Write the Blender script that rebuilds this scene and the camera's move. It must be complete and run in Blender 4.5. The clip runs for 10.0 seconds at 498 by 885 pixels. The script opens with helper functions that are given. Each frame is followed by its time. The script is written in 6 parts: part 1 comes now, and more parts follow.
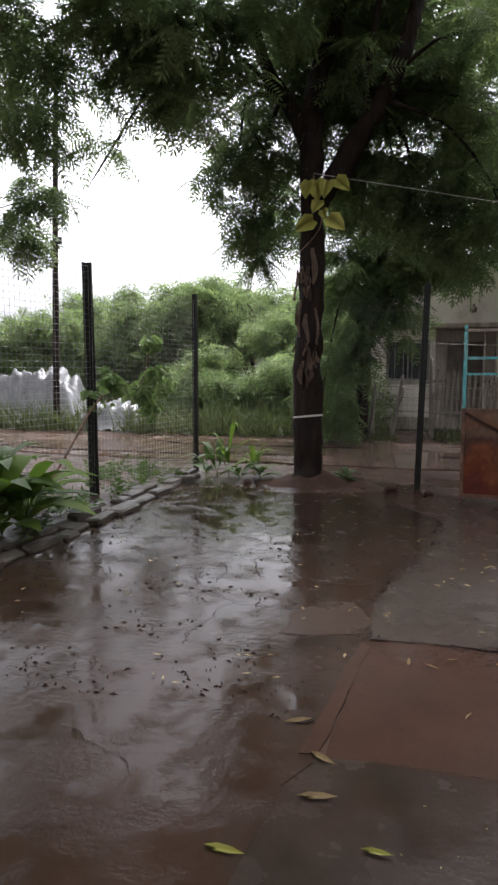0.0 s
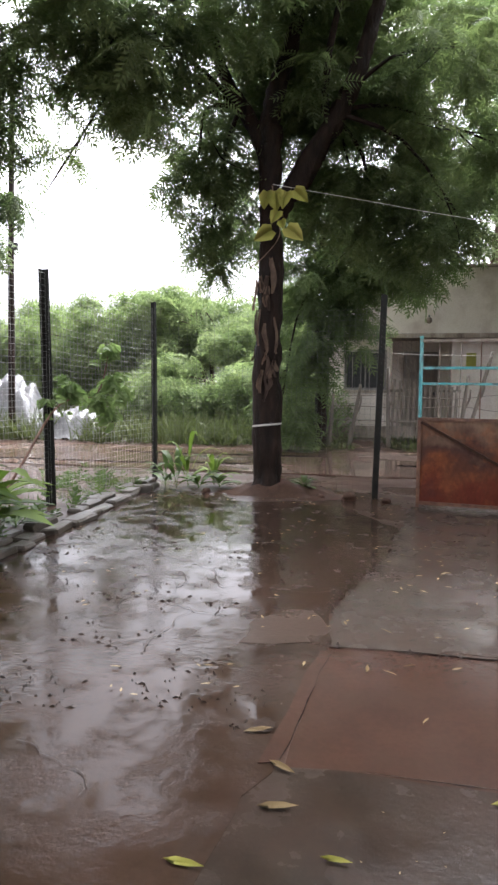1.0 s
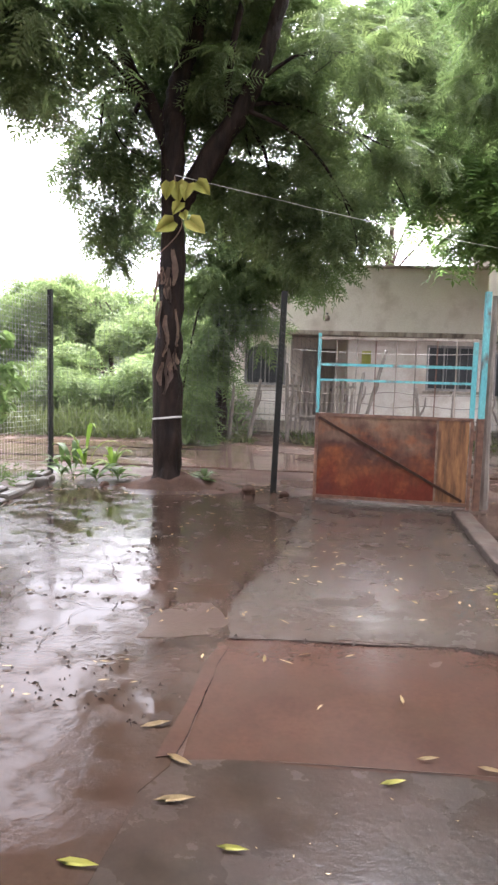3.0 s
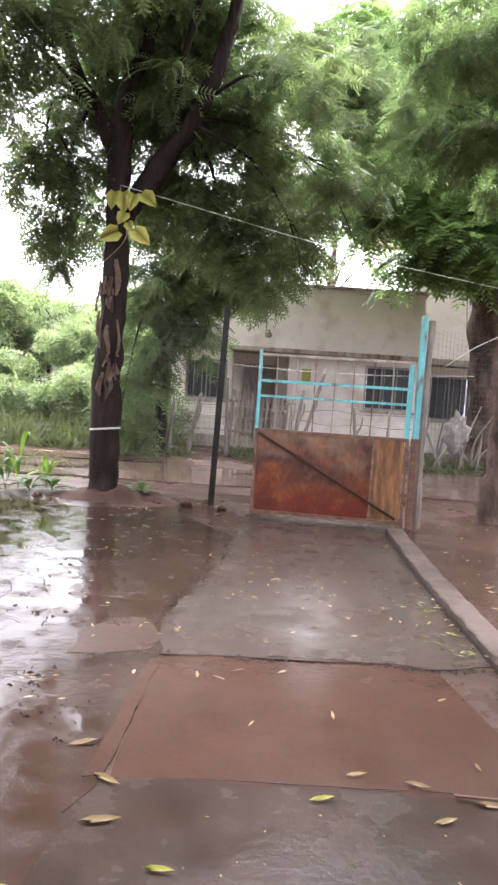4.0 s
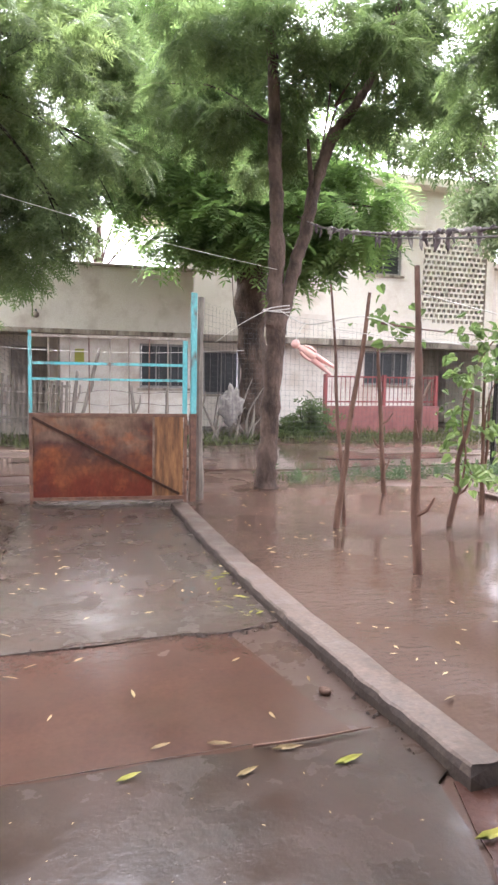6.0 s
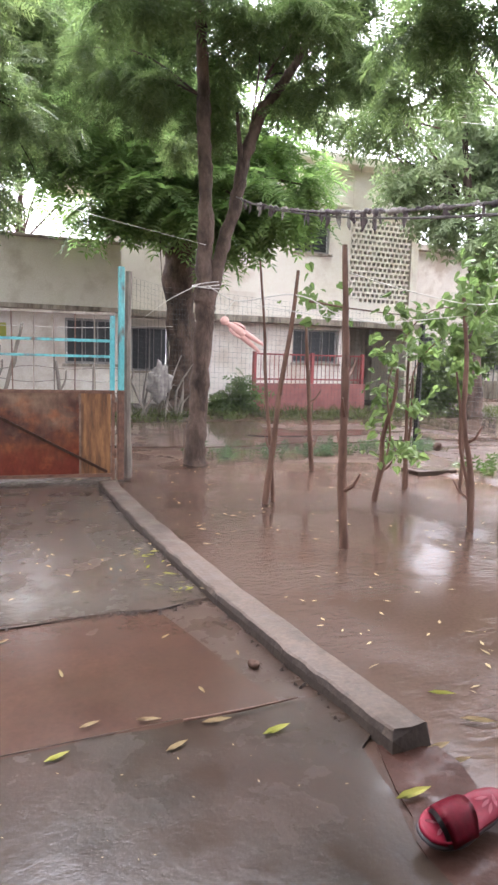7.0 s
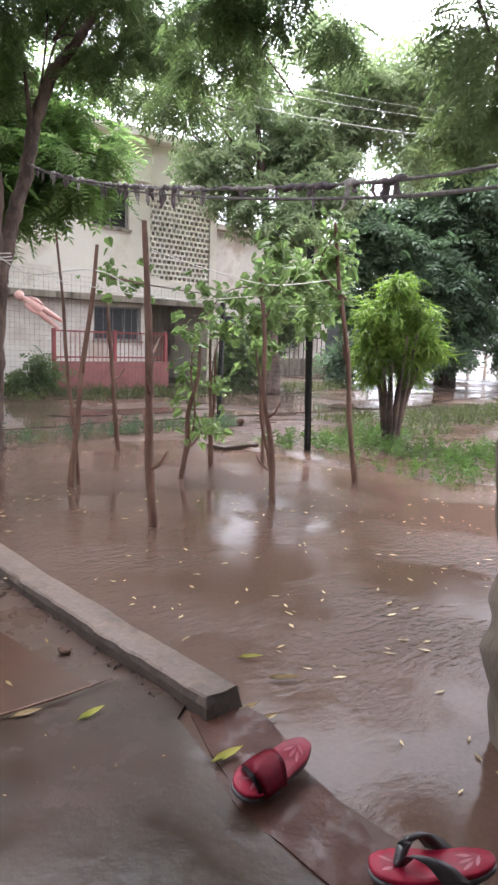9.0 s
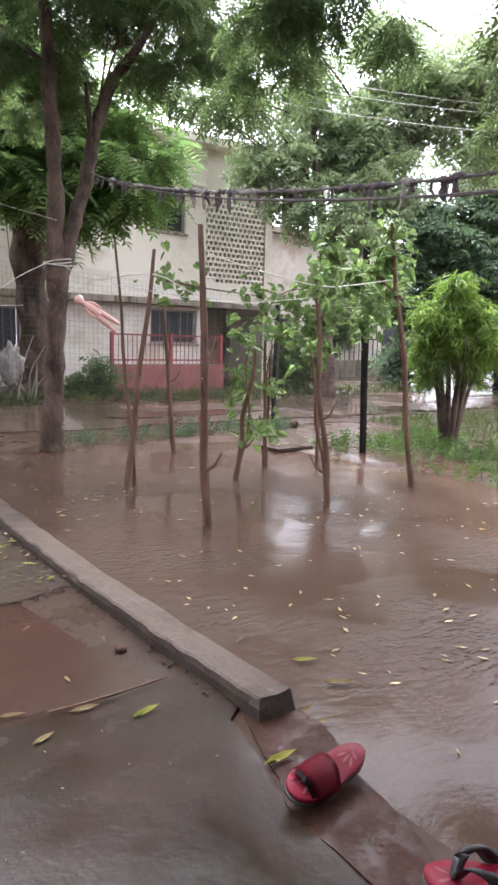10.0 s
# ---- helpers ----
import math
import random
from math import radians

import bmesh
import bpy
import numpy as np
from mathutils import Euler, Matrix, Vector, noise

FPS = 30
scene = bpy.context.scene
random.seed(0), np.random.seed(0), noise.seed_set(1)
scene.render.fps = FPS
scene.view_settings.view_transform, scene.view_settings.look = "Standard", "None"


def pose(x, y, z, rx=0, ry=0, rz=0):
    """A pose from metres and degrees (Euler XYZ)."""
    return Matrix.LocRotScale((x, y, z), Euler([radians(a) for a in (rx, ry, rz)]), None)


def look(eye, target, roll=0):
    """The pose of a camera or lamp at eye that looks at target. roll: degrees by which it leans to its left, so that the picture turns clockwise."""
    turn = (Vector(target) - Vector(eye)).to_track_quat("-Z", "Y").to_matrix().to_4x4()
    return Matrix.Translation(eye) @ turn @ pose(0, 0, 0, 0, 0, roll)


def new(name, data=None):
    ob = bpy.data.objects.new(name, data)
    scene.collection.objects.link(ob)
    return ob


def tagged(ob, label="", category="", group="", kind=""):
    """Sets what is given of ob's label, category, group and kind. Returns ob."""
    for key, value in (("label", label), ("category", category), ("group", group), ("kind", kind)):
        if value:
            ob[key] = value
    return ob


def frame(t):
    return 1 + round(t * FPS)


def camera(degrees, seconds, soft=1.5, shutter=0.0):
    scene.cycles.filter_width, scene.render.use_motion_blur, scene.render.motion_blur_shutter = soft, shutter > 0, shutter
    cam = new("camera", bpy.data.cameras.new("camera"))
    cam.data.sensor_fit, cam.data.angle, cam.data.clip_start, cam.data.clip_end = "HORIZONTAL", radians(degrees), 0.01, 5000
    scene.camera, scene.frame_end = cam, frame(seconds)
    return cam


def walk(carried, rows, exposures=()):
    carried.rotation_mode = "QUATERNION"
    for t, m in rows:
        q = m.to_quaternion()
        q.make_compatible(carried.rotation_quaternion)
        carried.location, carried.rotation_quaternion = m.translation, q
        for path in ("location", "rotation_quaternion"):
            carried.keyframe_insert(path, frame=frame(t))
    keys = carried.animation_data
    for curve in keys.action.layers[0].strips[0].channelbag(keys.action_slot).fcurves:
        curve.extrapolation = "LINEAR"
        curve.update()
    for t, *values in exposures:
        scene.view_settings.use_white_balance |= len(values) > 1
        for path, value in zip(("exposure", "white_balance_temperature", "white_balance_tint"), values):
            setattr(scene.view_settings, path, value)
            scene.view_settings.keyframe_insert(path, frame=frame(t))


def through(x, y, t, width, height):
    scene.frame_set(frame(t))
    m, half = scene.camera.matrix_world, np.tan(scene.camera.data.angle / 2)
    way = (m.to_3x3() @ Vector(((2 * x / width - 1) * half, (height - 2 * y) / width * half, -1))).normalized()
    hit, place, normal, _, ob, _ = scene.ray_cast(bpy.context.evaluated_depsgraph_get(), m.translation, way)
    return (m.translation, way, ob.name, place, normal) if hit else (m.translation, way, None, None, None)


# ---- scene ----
cam = camera(39.84, 10.0, 2.7)
PATH = [
    (0, pose(0, 0, 1.4, 83.72, -0.02, 16.32)),
    (0.5, pose(0, 0, 1.4, 83.84, -0.55, 14.23)),
    (1, pose(0, 0, 1.4, 84.45, -0.30, 12.94)),
    (1.5, pose(0, 0, 1.4, 84.61, -0.91, 10.47)),
    (2, pose(0, 0, 1.4, 84.30, -1.34, 8.21)),
    (2.5, pose(0, 0, 1.4, 84.03, -1.70, 6.16)),
    (3, pose(0, 0, 1.4, 84.03, -1.63, 4.73)),
    (3.2, pose(0, 0, 1.4, 84.73, -1.76, 2.62)),
    (4.3, pose(0, 0, 1.4, 85.48, -3.45, -0.77)),
    (4.5, pose(0, 0, 1.4, 85.39, -2.74, -1.94)),
    (5, pose(0, 0, 1.4, 84.92, -2.49, -8.15)),
    (5.5, pose(0, 0, 1.4, 84.89, -1.50, -11.83)),
    (5.7, pose(0, 0, 1.4, 84.99, -1.23, -15.21)),
    (6.8, pose(0, 0, 1.4, 82.50, -1.30, -22.53)),
    (7, pose(0, 0, 1.4, 82.64, -1.63, -24.51)),
    (7.5, pose(0, 0, 1.4, 82.84, -2.97, -30.52)),
    (8, pose(0, 0, 1.4, 82.81, -3.00, -34.39)),
    (8.5, pose(0, 0, 1.4, 82.10, -2.25, -37.41)),
    (9, pose(0, 0, 1.4, 81.33, -2.05, -40.67)),
    (9.5, pose(0, 0, 1.4, 81.28, -2.01, -39.51)),
    (10, pose(0, 0, 1.4, 81.36, -1.61, -36.15)),
]
EXPOSURES = [(0, 1.78, 6130, 15), (0.5, 2.2, 6130, 15.5), (1.0, 2.58, 6110, 16), (1.6, 3.0, 6090, 17), (2.5, 3.34, 6050, 19), (4.4, 3.62, 6060, 22), (5.5, 3.7, 6040, 21), (7.2, 3.4, 5990, 18), (8.4, 3.06, 5950, 17), (10, 3.02, 5950, 17)]
walk(cam, PATH, EXPOSURES)

# ---- world and light: bright overcast sky, soft high sun ----
SKY = 0.15
world = bpy.data.worlds.new("overcast_sky")
scene.world = world
world.use_nodes = True
wn = world.node_tree.nodes
sky = wn.new("ShaderNodeTexSky")
sky.sky_type, sky.sun_disc = "NISHITA", False
sky.sun_elevation, sky.sun_rotation = radians(58), radians(20)
sky.air_density, sky.dust_density, sky.ozone_density = 1.0, 6.0, 1.0
grey = wn.new("ShaderNodeHueSaturation")
grey.inputs["Saturation"].default_value = 0.05
world.node_tree.links.new(sky.outputs[0], grey.inputs["Color"])
world.node_tree.links.new(grey.outputs[0], wn["Background"].inputs["Color"])
wn["Background"].inputs["Strength"].default_value = SKY
sun = new("sun", bpy.data.lights.new("sun", "SUN"))
sun.data.energy, sun.data.angle, sun.data.color = 0.5, radians(25), (1.0, 0.99, 0.97)
sun.matrix_world = look((4, 12, 20), (0, 0, 0))


# ---- materials ----
def ramp(nt, fac, stops):
    r = nt.nodes.new("ShaderNodeValToRGB")
    while len(r.color_ramp.elements) < len(stops):
        r.color_ramp.elements.new(0.5)
    for e, (p, c) in zip(r.color_ramp.elements, stops):
        e.position = p
        e.color = (*c, 1) if len(c) == 3 else c
    nt.links.new(fac, r.inputs["Fac"])
    return r.outputs["Color"]


def noise_tex(nt, scale, detail=5, stretch=(1, 1, 1), rough=0.55):
    tc = nt.nodes.new("ShaderNodeTexCoord")
    mp = nt.nodes.new("ShaderNodeMapping")
    mp.inputs["Scale"].default_value = stretch
    n = nt.nodes.new("ShaderNodeTexNoise")
    n.inputs["Scale"].default_value, n.inputs["Detail"].default_value = scale, detail
    n.inputs["Roughness"].default_value = rough
    nt.links.new(tc.outputs["Object"], mp.inputs["Vector"])
    nt.links.new(mp.outputs["Vector"], n.inputs["Vector"])
    return n.outputs["Fac"]


def mix(nt, fac, a, b, mode="MIX"):
    m = nt.nodes.new("ShaderNodeMix")
    m.data_type, m.blend_type = "RGBA", mode
    if isinstance(fac, float):
        m.inputs["Factor"].default_value = fac
    else:
        nt.links.new(fac, m.inputs["Factor"])
    for sock, v in ((m.inputs["A"], a), (m.inputs["B"], b)):
        if isinstance(v, tuple):
            sock.default_value = (*v, 1)
        else:
            nt.links.new(v, sock)
    return m.outputs["Result"]


def G(v):
    return (v, v, v)


def surface(name, c1, c2, scale=6.0, rough=(0.5, 0.7), bump=0.3, grain=60.0, metal=0.0, stains=None, stretch=(1, 1, 1), stain_scale=1.2, bump_dist=0.01, spec=0.5):
    """Two-scale procedural surface: broad patches, fine grain, optional stains, relief."""
    m = bpy.data.materials.new(name)
    m.use_nodes = True
    nt = m.node_tree
    p = nt.nodes["Principled BSDF"]
    broad = noise_tex(nt, scale, 5, stretch)
    fine = noise_tex(nt, grain, 4, stretch)
    col = ramp(nt, broad, [(0.3, c1), (0.7, c2)])
    col = mix(nt, 0.35, col, ramp(nt, fine, [(0.3, G(0.25)), (0.7, G(0.8))]), "OVERLAY")
    if stains:
        mask = ramp(nt, noise_tex(nt, stain_scale, 7, stretch, 0.65), [(0.5, G(0)), (0.66, G(1))])
        col = mix(nt, mask, col, stains)
    nt.links.new(col, p.inputs["Base Color"])
    nt.links.new(ramp(nt, broad, [(0.35, G(rough[0])), (0.65, G(rough[1]))]), p.inputs["Roughness"])
    p.inputs["Metallic"].default_value = metal
    p.inputs["Specular IOR Level"].default_value = spec
    if bump:
        b = nt.nodes.new("ShaderNodeBump")
        b.inputs["Strength"].default_value, b.inputs["Distance"].default_value = bump, bump_dist
        nt.links.new(mix(nt, 0.4, broad, fine), b.inputs["Height"])
        nt.links.new(b.outputs[0], p.inputs["Normal"])
    return m


def wet(name, c1, c2, puddle=(0.42, 0.58), dry_rough=0.4, wet_rough=0.05, scale=0.9, bump=0.25, stains=None, ripple=0.0, tone=2.2, damp=0.1, mud=0.9, gloss=0.26):
    """Wet ground: broken film of water (smooth) over a rougher, grainy base."""
    m = bpy.data.materials.new(name)
    m.use_nodes = True
    nt = m.node_tree
    p = nt.nodes["Principled BSDF"]
    film = ramp(nt, noise_tex(nt, scale, 6, (1, 1, 1), 0.6), [(puddle[0], G(0)), (puddle[1], G(1))])
    broad = noise_tex(nt, tone, 6)
    fine = noise_tex(nt, 45.0, 5)
    col = ramp(nt, broad, [(0.3, c1), (0.7, c2)])
    col = mix(nt, 0.3, col, ramp(nt, fine, [(0.3, G(0.3)), (0.7, G(0.75))]), "OVERLAY")
    if stains:
        mask = ramp(nt, noise_tex(nt, 1.6, 8, (1, 1, 1), 0.7), [(0.45, G(0)), (0.75, G(1))])
        col = mix(nt, mask, col, stains)
    if mud:
        mask = ramp(nt, noise_tex(nt, 1.3, 7, (1, 1, 1), 0.6), [(0.38, G(0)), (0.74, G(mud))])
        col = mix(nt, mask, col, (0.044, 0.026, 0.019))
    nt.links.new(col, p.inputs["Base Color"])
    nt.links.new(mix(nt, film, G(dry_rough), G(wet_rough)), p.inputs["Roughness"])
    nt.links.new(mix(nt, film, G(damp), G(gloss)), p.inputs["Specular IOR Level"])
    p.inputs["IOR"].default_value = 1.4
    low = nt.nodes.new("ShaderNodeBump")
    low.inputs["Strength"].default_value, low.inputs["Distance"].default_value = bump, 0.012
    nt.links.new(mix(nt, film, mix(nt, 0.5, fine, broad), G(0.62)), low.inputs["Height"])
    last = low
    if ripple:
        wv = nt.nodes.new("ShaderNodeBump")
        wv.inputs["Strength"].default_value, wv.inputs["Distance"].default_value = ripple, 0.02
        where = ramp(nt, noise_tex(nt, 0.8, 4), [(0.46, G(0.08)), (0.6, G(1))])
        small = noise_tex(nt, 22.0, 4, (0.7, 1.2, 1))
        nt.links.new(mix(nt, where, G(0.5), small), wv.inputs["Height"])
        nt.links.new(low.outputs[0], wv.inputs["Normal"])
        last = wv
    nt.links.new(last.outputs[0], p.inputs["Normal"])
    return m


def leafy(name, dark, light, through=0.35, rough=0.42, patch=1.1):
    """Leaves: tone differs leaf by leaf and clump by clump, part of the light passes through."""
    m = bpy.data.materials.new(name)
    m.use_nodes = True
    nt = m.node_tree
    p = nt.nodes["Principled BSDF"]
    geo = nt.nodes.new("ShaderNodeNewGeometry")
    each = ramp(nt, geo.outputs["Random Per Island"], [(0.0, dark), (1.0, light)])
    clump = ramp(nt, noise_tex(nt, patch, 3), [(0.35, dark), (0.68, light)])
    col = mix(nt, 0.55, each, clump)
    nt.links.new(col, p.inputs["Base Color"])
    p.inputs["Roughness"].default_value = rough + 0.12
    p.inputs["Specular IOR Level"].default_value = 0.2
    tr = nt.nodes.new("ShaderNodeBsdfTranslucent")
    nt.links.new(mix(nt, 0.5, col, (0.8, 1.0, 0.5), "MULTIPLY"), tr.inputs["Color"])
    ms = nt.nodes.new("ShaderNodeMixShader")
    ms.inputs[0].default_value = through
    nt.links.new(p.outputs[0], ms.inputs[1])
    nt.links.new(tr.outputs[0], ms.inputs[2])
    nt.links.new(ms.outputs[0], nt.nodes["Material Output"].inputs["Surface"])
    return m


M_GROUND = wet("wet_brown_earth", (0.0312, 0.0171, 0.0109), (0.0656, 0.0383, 0.0260), (0.42, 0.56), 0.45, 0.22, gloss=0.14)
M_OLDSLAB = wet("wet_old_concrete", (0.018, 0.0115, 0.0075), (0.036, 0.0235, 0.0155), (0.36, 0.54), 0.3, 0.045, 4.2, 0.55, (0.03, 0.0165, 0.01), 0.16, gloss=0.14)
M_SLAB = wet("wet_grey_concrete", (0.0400, 0.0318, 0.0248), (0.0567, 0.0454, 0.0360), (0.38, 0.74), 0.32, 0.04, 3.0, 0.25, None, 0.09, tone=3.0)
M_RED = wet("wet_red_screed", (0.034, 0.0162, 0.0106), (0.050, 0.0252, 0.0168), (0.3, 0.9), 0.28, 0.08, 2.0, 0.16, (0.042, 0.025, 0.017), 0.05, tone=3.0, mud=0.5)
M_APRON = wet("wet_dark_concrete", (0.017, 0.0128, 0.0090), (0.032, 0.024, 0.017), (0.38, 0.72), 0.34, 0.05, 3.2, 0.3, (0.020, 0.0135, 0.0095), 0.05, tone=4.5, damp=0.07, gloss=0.18)
M_PATCH = wet("wet_worn_cement", (0.0360, 0.0232, 0.0165), (0.0530, 0.0360, 0.0258), (0.5, 0.66), 0.32, 0.12, 2.0, 0.2)
M_WATER = wet("muddy_water", (0.052, 0.0315, 0.0228), (0.074, 0.0455, 0.0332), (0.35, 0.65), 0.14, 0.06, 0.6, 0.0, None, 0.75, 0.5, 0.08, 0.0, gloss=0.115)
M_MUDSTEP = wet("wet_muddy_step", (0.030, 0.0135, 0.0098), (0.054, 0.0265, 0.0195), (0.46, 0.68), 0.42, 0.07, 9.0, 0.5, None, 0.05, tone=8.0, damp=0.05, mud=0.4, gloss=0.13)
M_HOLESHADE = surface("dark_hole_shade", (0.018, 0.012, 0.009), (0.034, 0.022, 0.016), 12, (0.8, 0.95), 0.3, 60, spec=0.1)
M_ROAD = wet("wet_road", (0.0630, 0.0468, 0.0360), (0.1080, 0.0792, 0.0594), (0.4, 0.55), 0.4, 0.06, 0.35, 0.3, (0.12, 0.06, 0.042), gloss=0.13)
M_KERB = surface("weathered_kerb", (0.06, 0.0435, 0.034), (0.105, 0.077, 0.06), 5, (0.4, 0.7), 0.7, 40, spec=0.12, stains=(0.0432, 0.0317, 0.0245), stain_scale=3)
M_KERBDARK = surface("dark_kerb_face", (0.03, 0.022, 0.018), (0.06, 0.045, 0.035), 8, (0.5, 0.75), 0.8, 45, spec=0.15)
M_STONE = surface("wet_stone", (0.045, 0.037, 0.03), (0.11, 0.092, 0.074), 7, (0.3, 0.6), 0.6, 50, spec=0.25)
M_BARK1 = surface("wet_dark_bark", (0.008, 0.006, 0.005), (0.034, 0.022, 0.017), 9, (0.5, 0.8), 1.0, 26, spec=0.12, stretch=(1, 1, 0.25), bump_dist=0.06)
M_BARK2 = surface("brown_bark", (0.03, 0.02, 0.016), (0.165, 0.115, 0.09), 5, (0.55, 0.8), 1.0, 30, spec=0.15, stretch=(1, 1, 0.5), stains=(0.028, 0.02, 0.016), stain_scale=3, bump_dist=0.05)
M_BARK3 = surface("grey_brown_bark", (0.075, 0.06, 0.046), (0.16, 0.13, 0.1), 6, (0.6, 0.8), 0.8, 45, spec=0.15, stretch=(1, 1, 0.4), bump_dist=0.02)
M_FLAKE = surface("peeling_bark", (0.1, 0.06, 0.038), (0.26, 0.17, 0.115), 12, (0.5, 0.7), 0.6, 60)
M_SOIL = surface("wet_soil", (0.04, 0.022, 0.015), (0.085, 0.05, 0.035), 9, (0.7, 0.9), 0.8, 50, spec=0.12)
M_STICK = surface("wet_stick", (0.07, 0.036, 0.025), (0.17, 0.098, 0.068), 10, (0.5, 0.7), 0.8, 50, spec=0.18, stretch=(1, 1, 0.3))
M_DRYWOOD = surface("grey_weathered_wood", (0.13, 0.105, 0.085), (0.26, 0.22, 0.18), 12, (0.55, 0.75), 0.6, 60, stretch=(1, 1, 0.25))
M_DARKPOST = surface("dark_painted_iron", (0.01, 0.011, 0.01), (0.026, 0.024, 0.02), 10, (0.5, 0.7), 0.25, 70, spec=0.2)
M_MESH = surface("pale_fence_wire", (0.2, 0.2, 0.19), (0.32, 0.32, 0.3), 20, (0.5, 0.7), 0.0, 50, metal=0.3)
M_WIRE = surface("galvanised_wire", (0.07, 0.07, 0.066), (0.14, 0.14, 0.132), 20, (0.4, 0.6), 0.0, 50, metal=0.6)
M_TEAL = surface("turquoise_paint", (0.09, 0.36, 0.38), (0.17, 0.5, 0.5), 6, (0.35, 0.5), 0.25, 70, stains=(0.13, 0.075, 0.05), stain_scale=7, stretch=(1, 1, 0.4))
M_BRACE = surface("dark_rusty_iron", (0.02, 0.009, 0.006), (0.06, 0.028, 0.017), 20, (0.5, 0.7), 0.5, 80, spec=0.2)


def rusted(name):
    """Sheet rust: tan worn paint towards the top, dark plum patches, orange blooms, deep red towards the foot."""
    m = bpy.data.materials.new(name)
    m.use_nodes = True
    nt = m.node_tree
    p = nt.nodes["Principled BSDF"]
    tc = nt.nodes.new("ShaderNodeTexCoord")
    sep = nt.nodes.new("ShaderNodeSeparateXYZ")
    nt.links.new(tc.outputs["Object"], sep.inputs[0])
    add = nt.nodes.new("ShaderNodeMath")
    add.operation = "MULTIPLY_ADD"
    nt.links.new(noise_tex(nt, 2.6, 6, (1, 1, 1), 0.5), add.inputs[0])
    add.inputs[1].default_value = 1.1
    low = nt.nodes.new("ShaderNodeMath")
    low.operation = "MULTIPLY_ADD"
    low.inputs[1].default_value, low.inputs[2].default_value = 0.8, -0.38
    nt.links.new(sep.outputs["Z"], low.inputs[0])
    nt.links.new(low.outputs[0], add.inputs[2])
    col = ramp(nt, add.outputs[0], [(0.0, (0.085, 0.011, 0.007)), (0.3, (0.12, 0.022, 0.01)), (0.5, (0.14, 0.042, 0.017)), (0.68, (0.07, 0.03, 0.021)), (0.92, (0.2, 0.125, 0.08))])
    bloom = ramp(nt, noise_tex(nt, 4.2, 7, (1, 1, 1.3), 0.65), [(0.5, G(0)), (0.76, G(0.75))])
    col = mix(nt, bloom, col, (0.28, 0.085, 0.024))
    plum = ramp(nt, noise_tex(nt, 2.3, 5, (1.2, 1, 1), 0.6), [(0.54, G(0)), (0.7, G(0.7))])
    col = mix(nt, plum, col, (0.06, 0.022, 0.017))
    col = mix(nt, 0.4, col, ramp(nt, noise_tex(nt, 26, 6, (1, 1, 0.5)), [(0.3, G(0.25)), (0.7, G(0.75))]), "OVERLAY")
    nt.links.new(col, p.inputs["Base Color"])
    p.inputs["Roughness"].default_value = 0.55
    p.inputs["Specular IOR Level"].default_value = 0.3
    b = nt.nodes.new("ShaderNodeBump")
    b.inputs["Strength"].default_value, b.inputs["Distance"].default_value = 0.4, 0.006
    nt.links.new(noise_tex(nt, 40, 6), b.inputs["Height"])
    nt.links.new(b.outputs[0], p.inputs["Normal"])
    return m


M_RUST = rusted("rusted_sheet")
M_RUST2 = surface("streaked_rust", (0.045, 0.014, 0.008), (0.33, 0.16, 0.06), 9, (0.4, 0.65), 0.4, 60, stretch=(1.6, 1, 0.25))
M_RUSTBAR = surface("rusty_bar", (0.075, 0.034, 0.022), (0.2, 0.105, 0.065), 15, (0.45, 0.65), 0.4, 80)
M_BEIGE = surface("beige_limewash", (0.6, 0.545, 0.475), (0.71, 0.65, 0.575), 0.9, (0.7, 0.85), 0.15, 45, stains=(0.47, 0.4, 0.33), stain_scale=0.8)
M_PLASTER = surface("stained_whitewash", (0.58, 0.51, 0.45), (0.74, 0.68, 0.6), 1.3, (0.7, 0.85), 0.15, 45, stains=(0.46, 0.37, 0.3), stain_scale=1.1)
M_CREAM = surface("cream_painted_wall", (0.77, 0.7, 0.62), (0.85, 0.79, 0.71), 0.8, (0.65, 0.8), 0.12, 45, stains=(0.62, 0.52, 0.43), stain_scale=0.7)
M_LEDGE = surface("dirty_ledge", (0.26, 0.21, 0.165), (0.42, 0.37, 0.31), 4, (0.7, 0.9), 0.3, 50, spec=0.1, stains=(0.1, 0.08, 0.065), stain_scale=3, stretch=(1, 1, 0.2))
M_MAROON = surface("maroon_plinth", (0.17, 0.05, 0.045), (0.27, 0.1, 0.085), 4, (0.5, 0.7), 0.3, 50)
M_REDIRON = surface("red_iron", (0.22, 0.035, 0.035), (0.32, 0.07, 0.06), 8, (0.4, 0.6), 0.2, 60)
M_DARK = surface("dark_shutter", (0.018, 0.02, 0.022), (0.04, 0.042, 0.045), 8, (0.4, 0.6), 0.1, 60)
M_FRAME = surface("grey_window_frame", (0.16, 0.15, 0.14), (0.3, 0.28, 0.26), 8, (0.4, 0.6), 0.1, 60)
M_TARP = surface("grey_white_tarpaulin", (0.0936, 0.0936, 0.0936), (0.1800, 0.1778, 0.1728), 4, (0.3, 0.5), 0.5, 30, stains=(0.0864, 0.0792, 0.0720), stain_scale=3)
M_ROPE = surface("grubby_rope", (0.05, 0.042, 0.038), (0.15, 0.132, 0.118), 25, (0.7, 0.85), 0.3, 90)
M_CORD = surface("pale_cord", (0.5, 0.47, 0.42), (0.68, 0.64, 0.58), 25, (0.6, 0.8), 0.2, 90)
M_RAG = surface("dark_rag", (0.035, 0.028, 0.032), (0.13, 0.1, 0.095), 12, (0.8, 0.9), 0.5, 70)
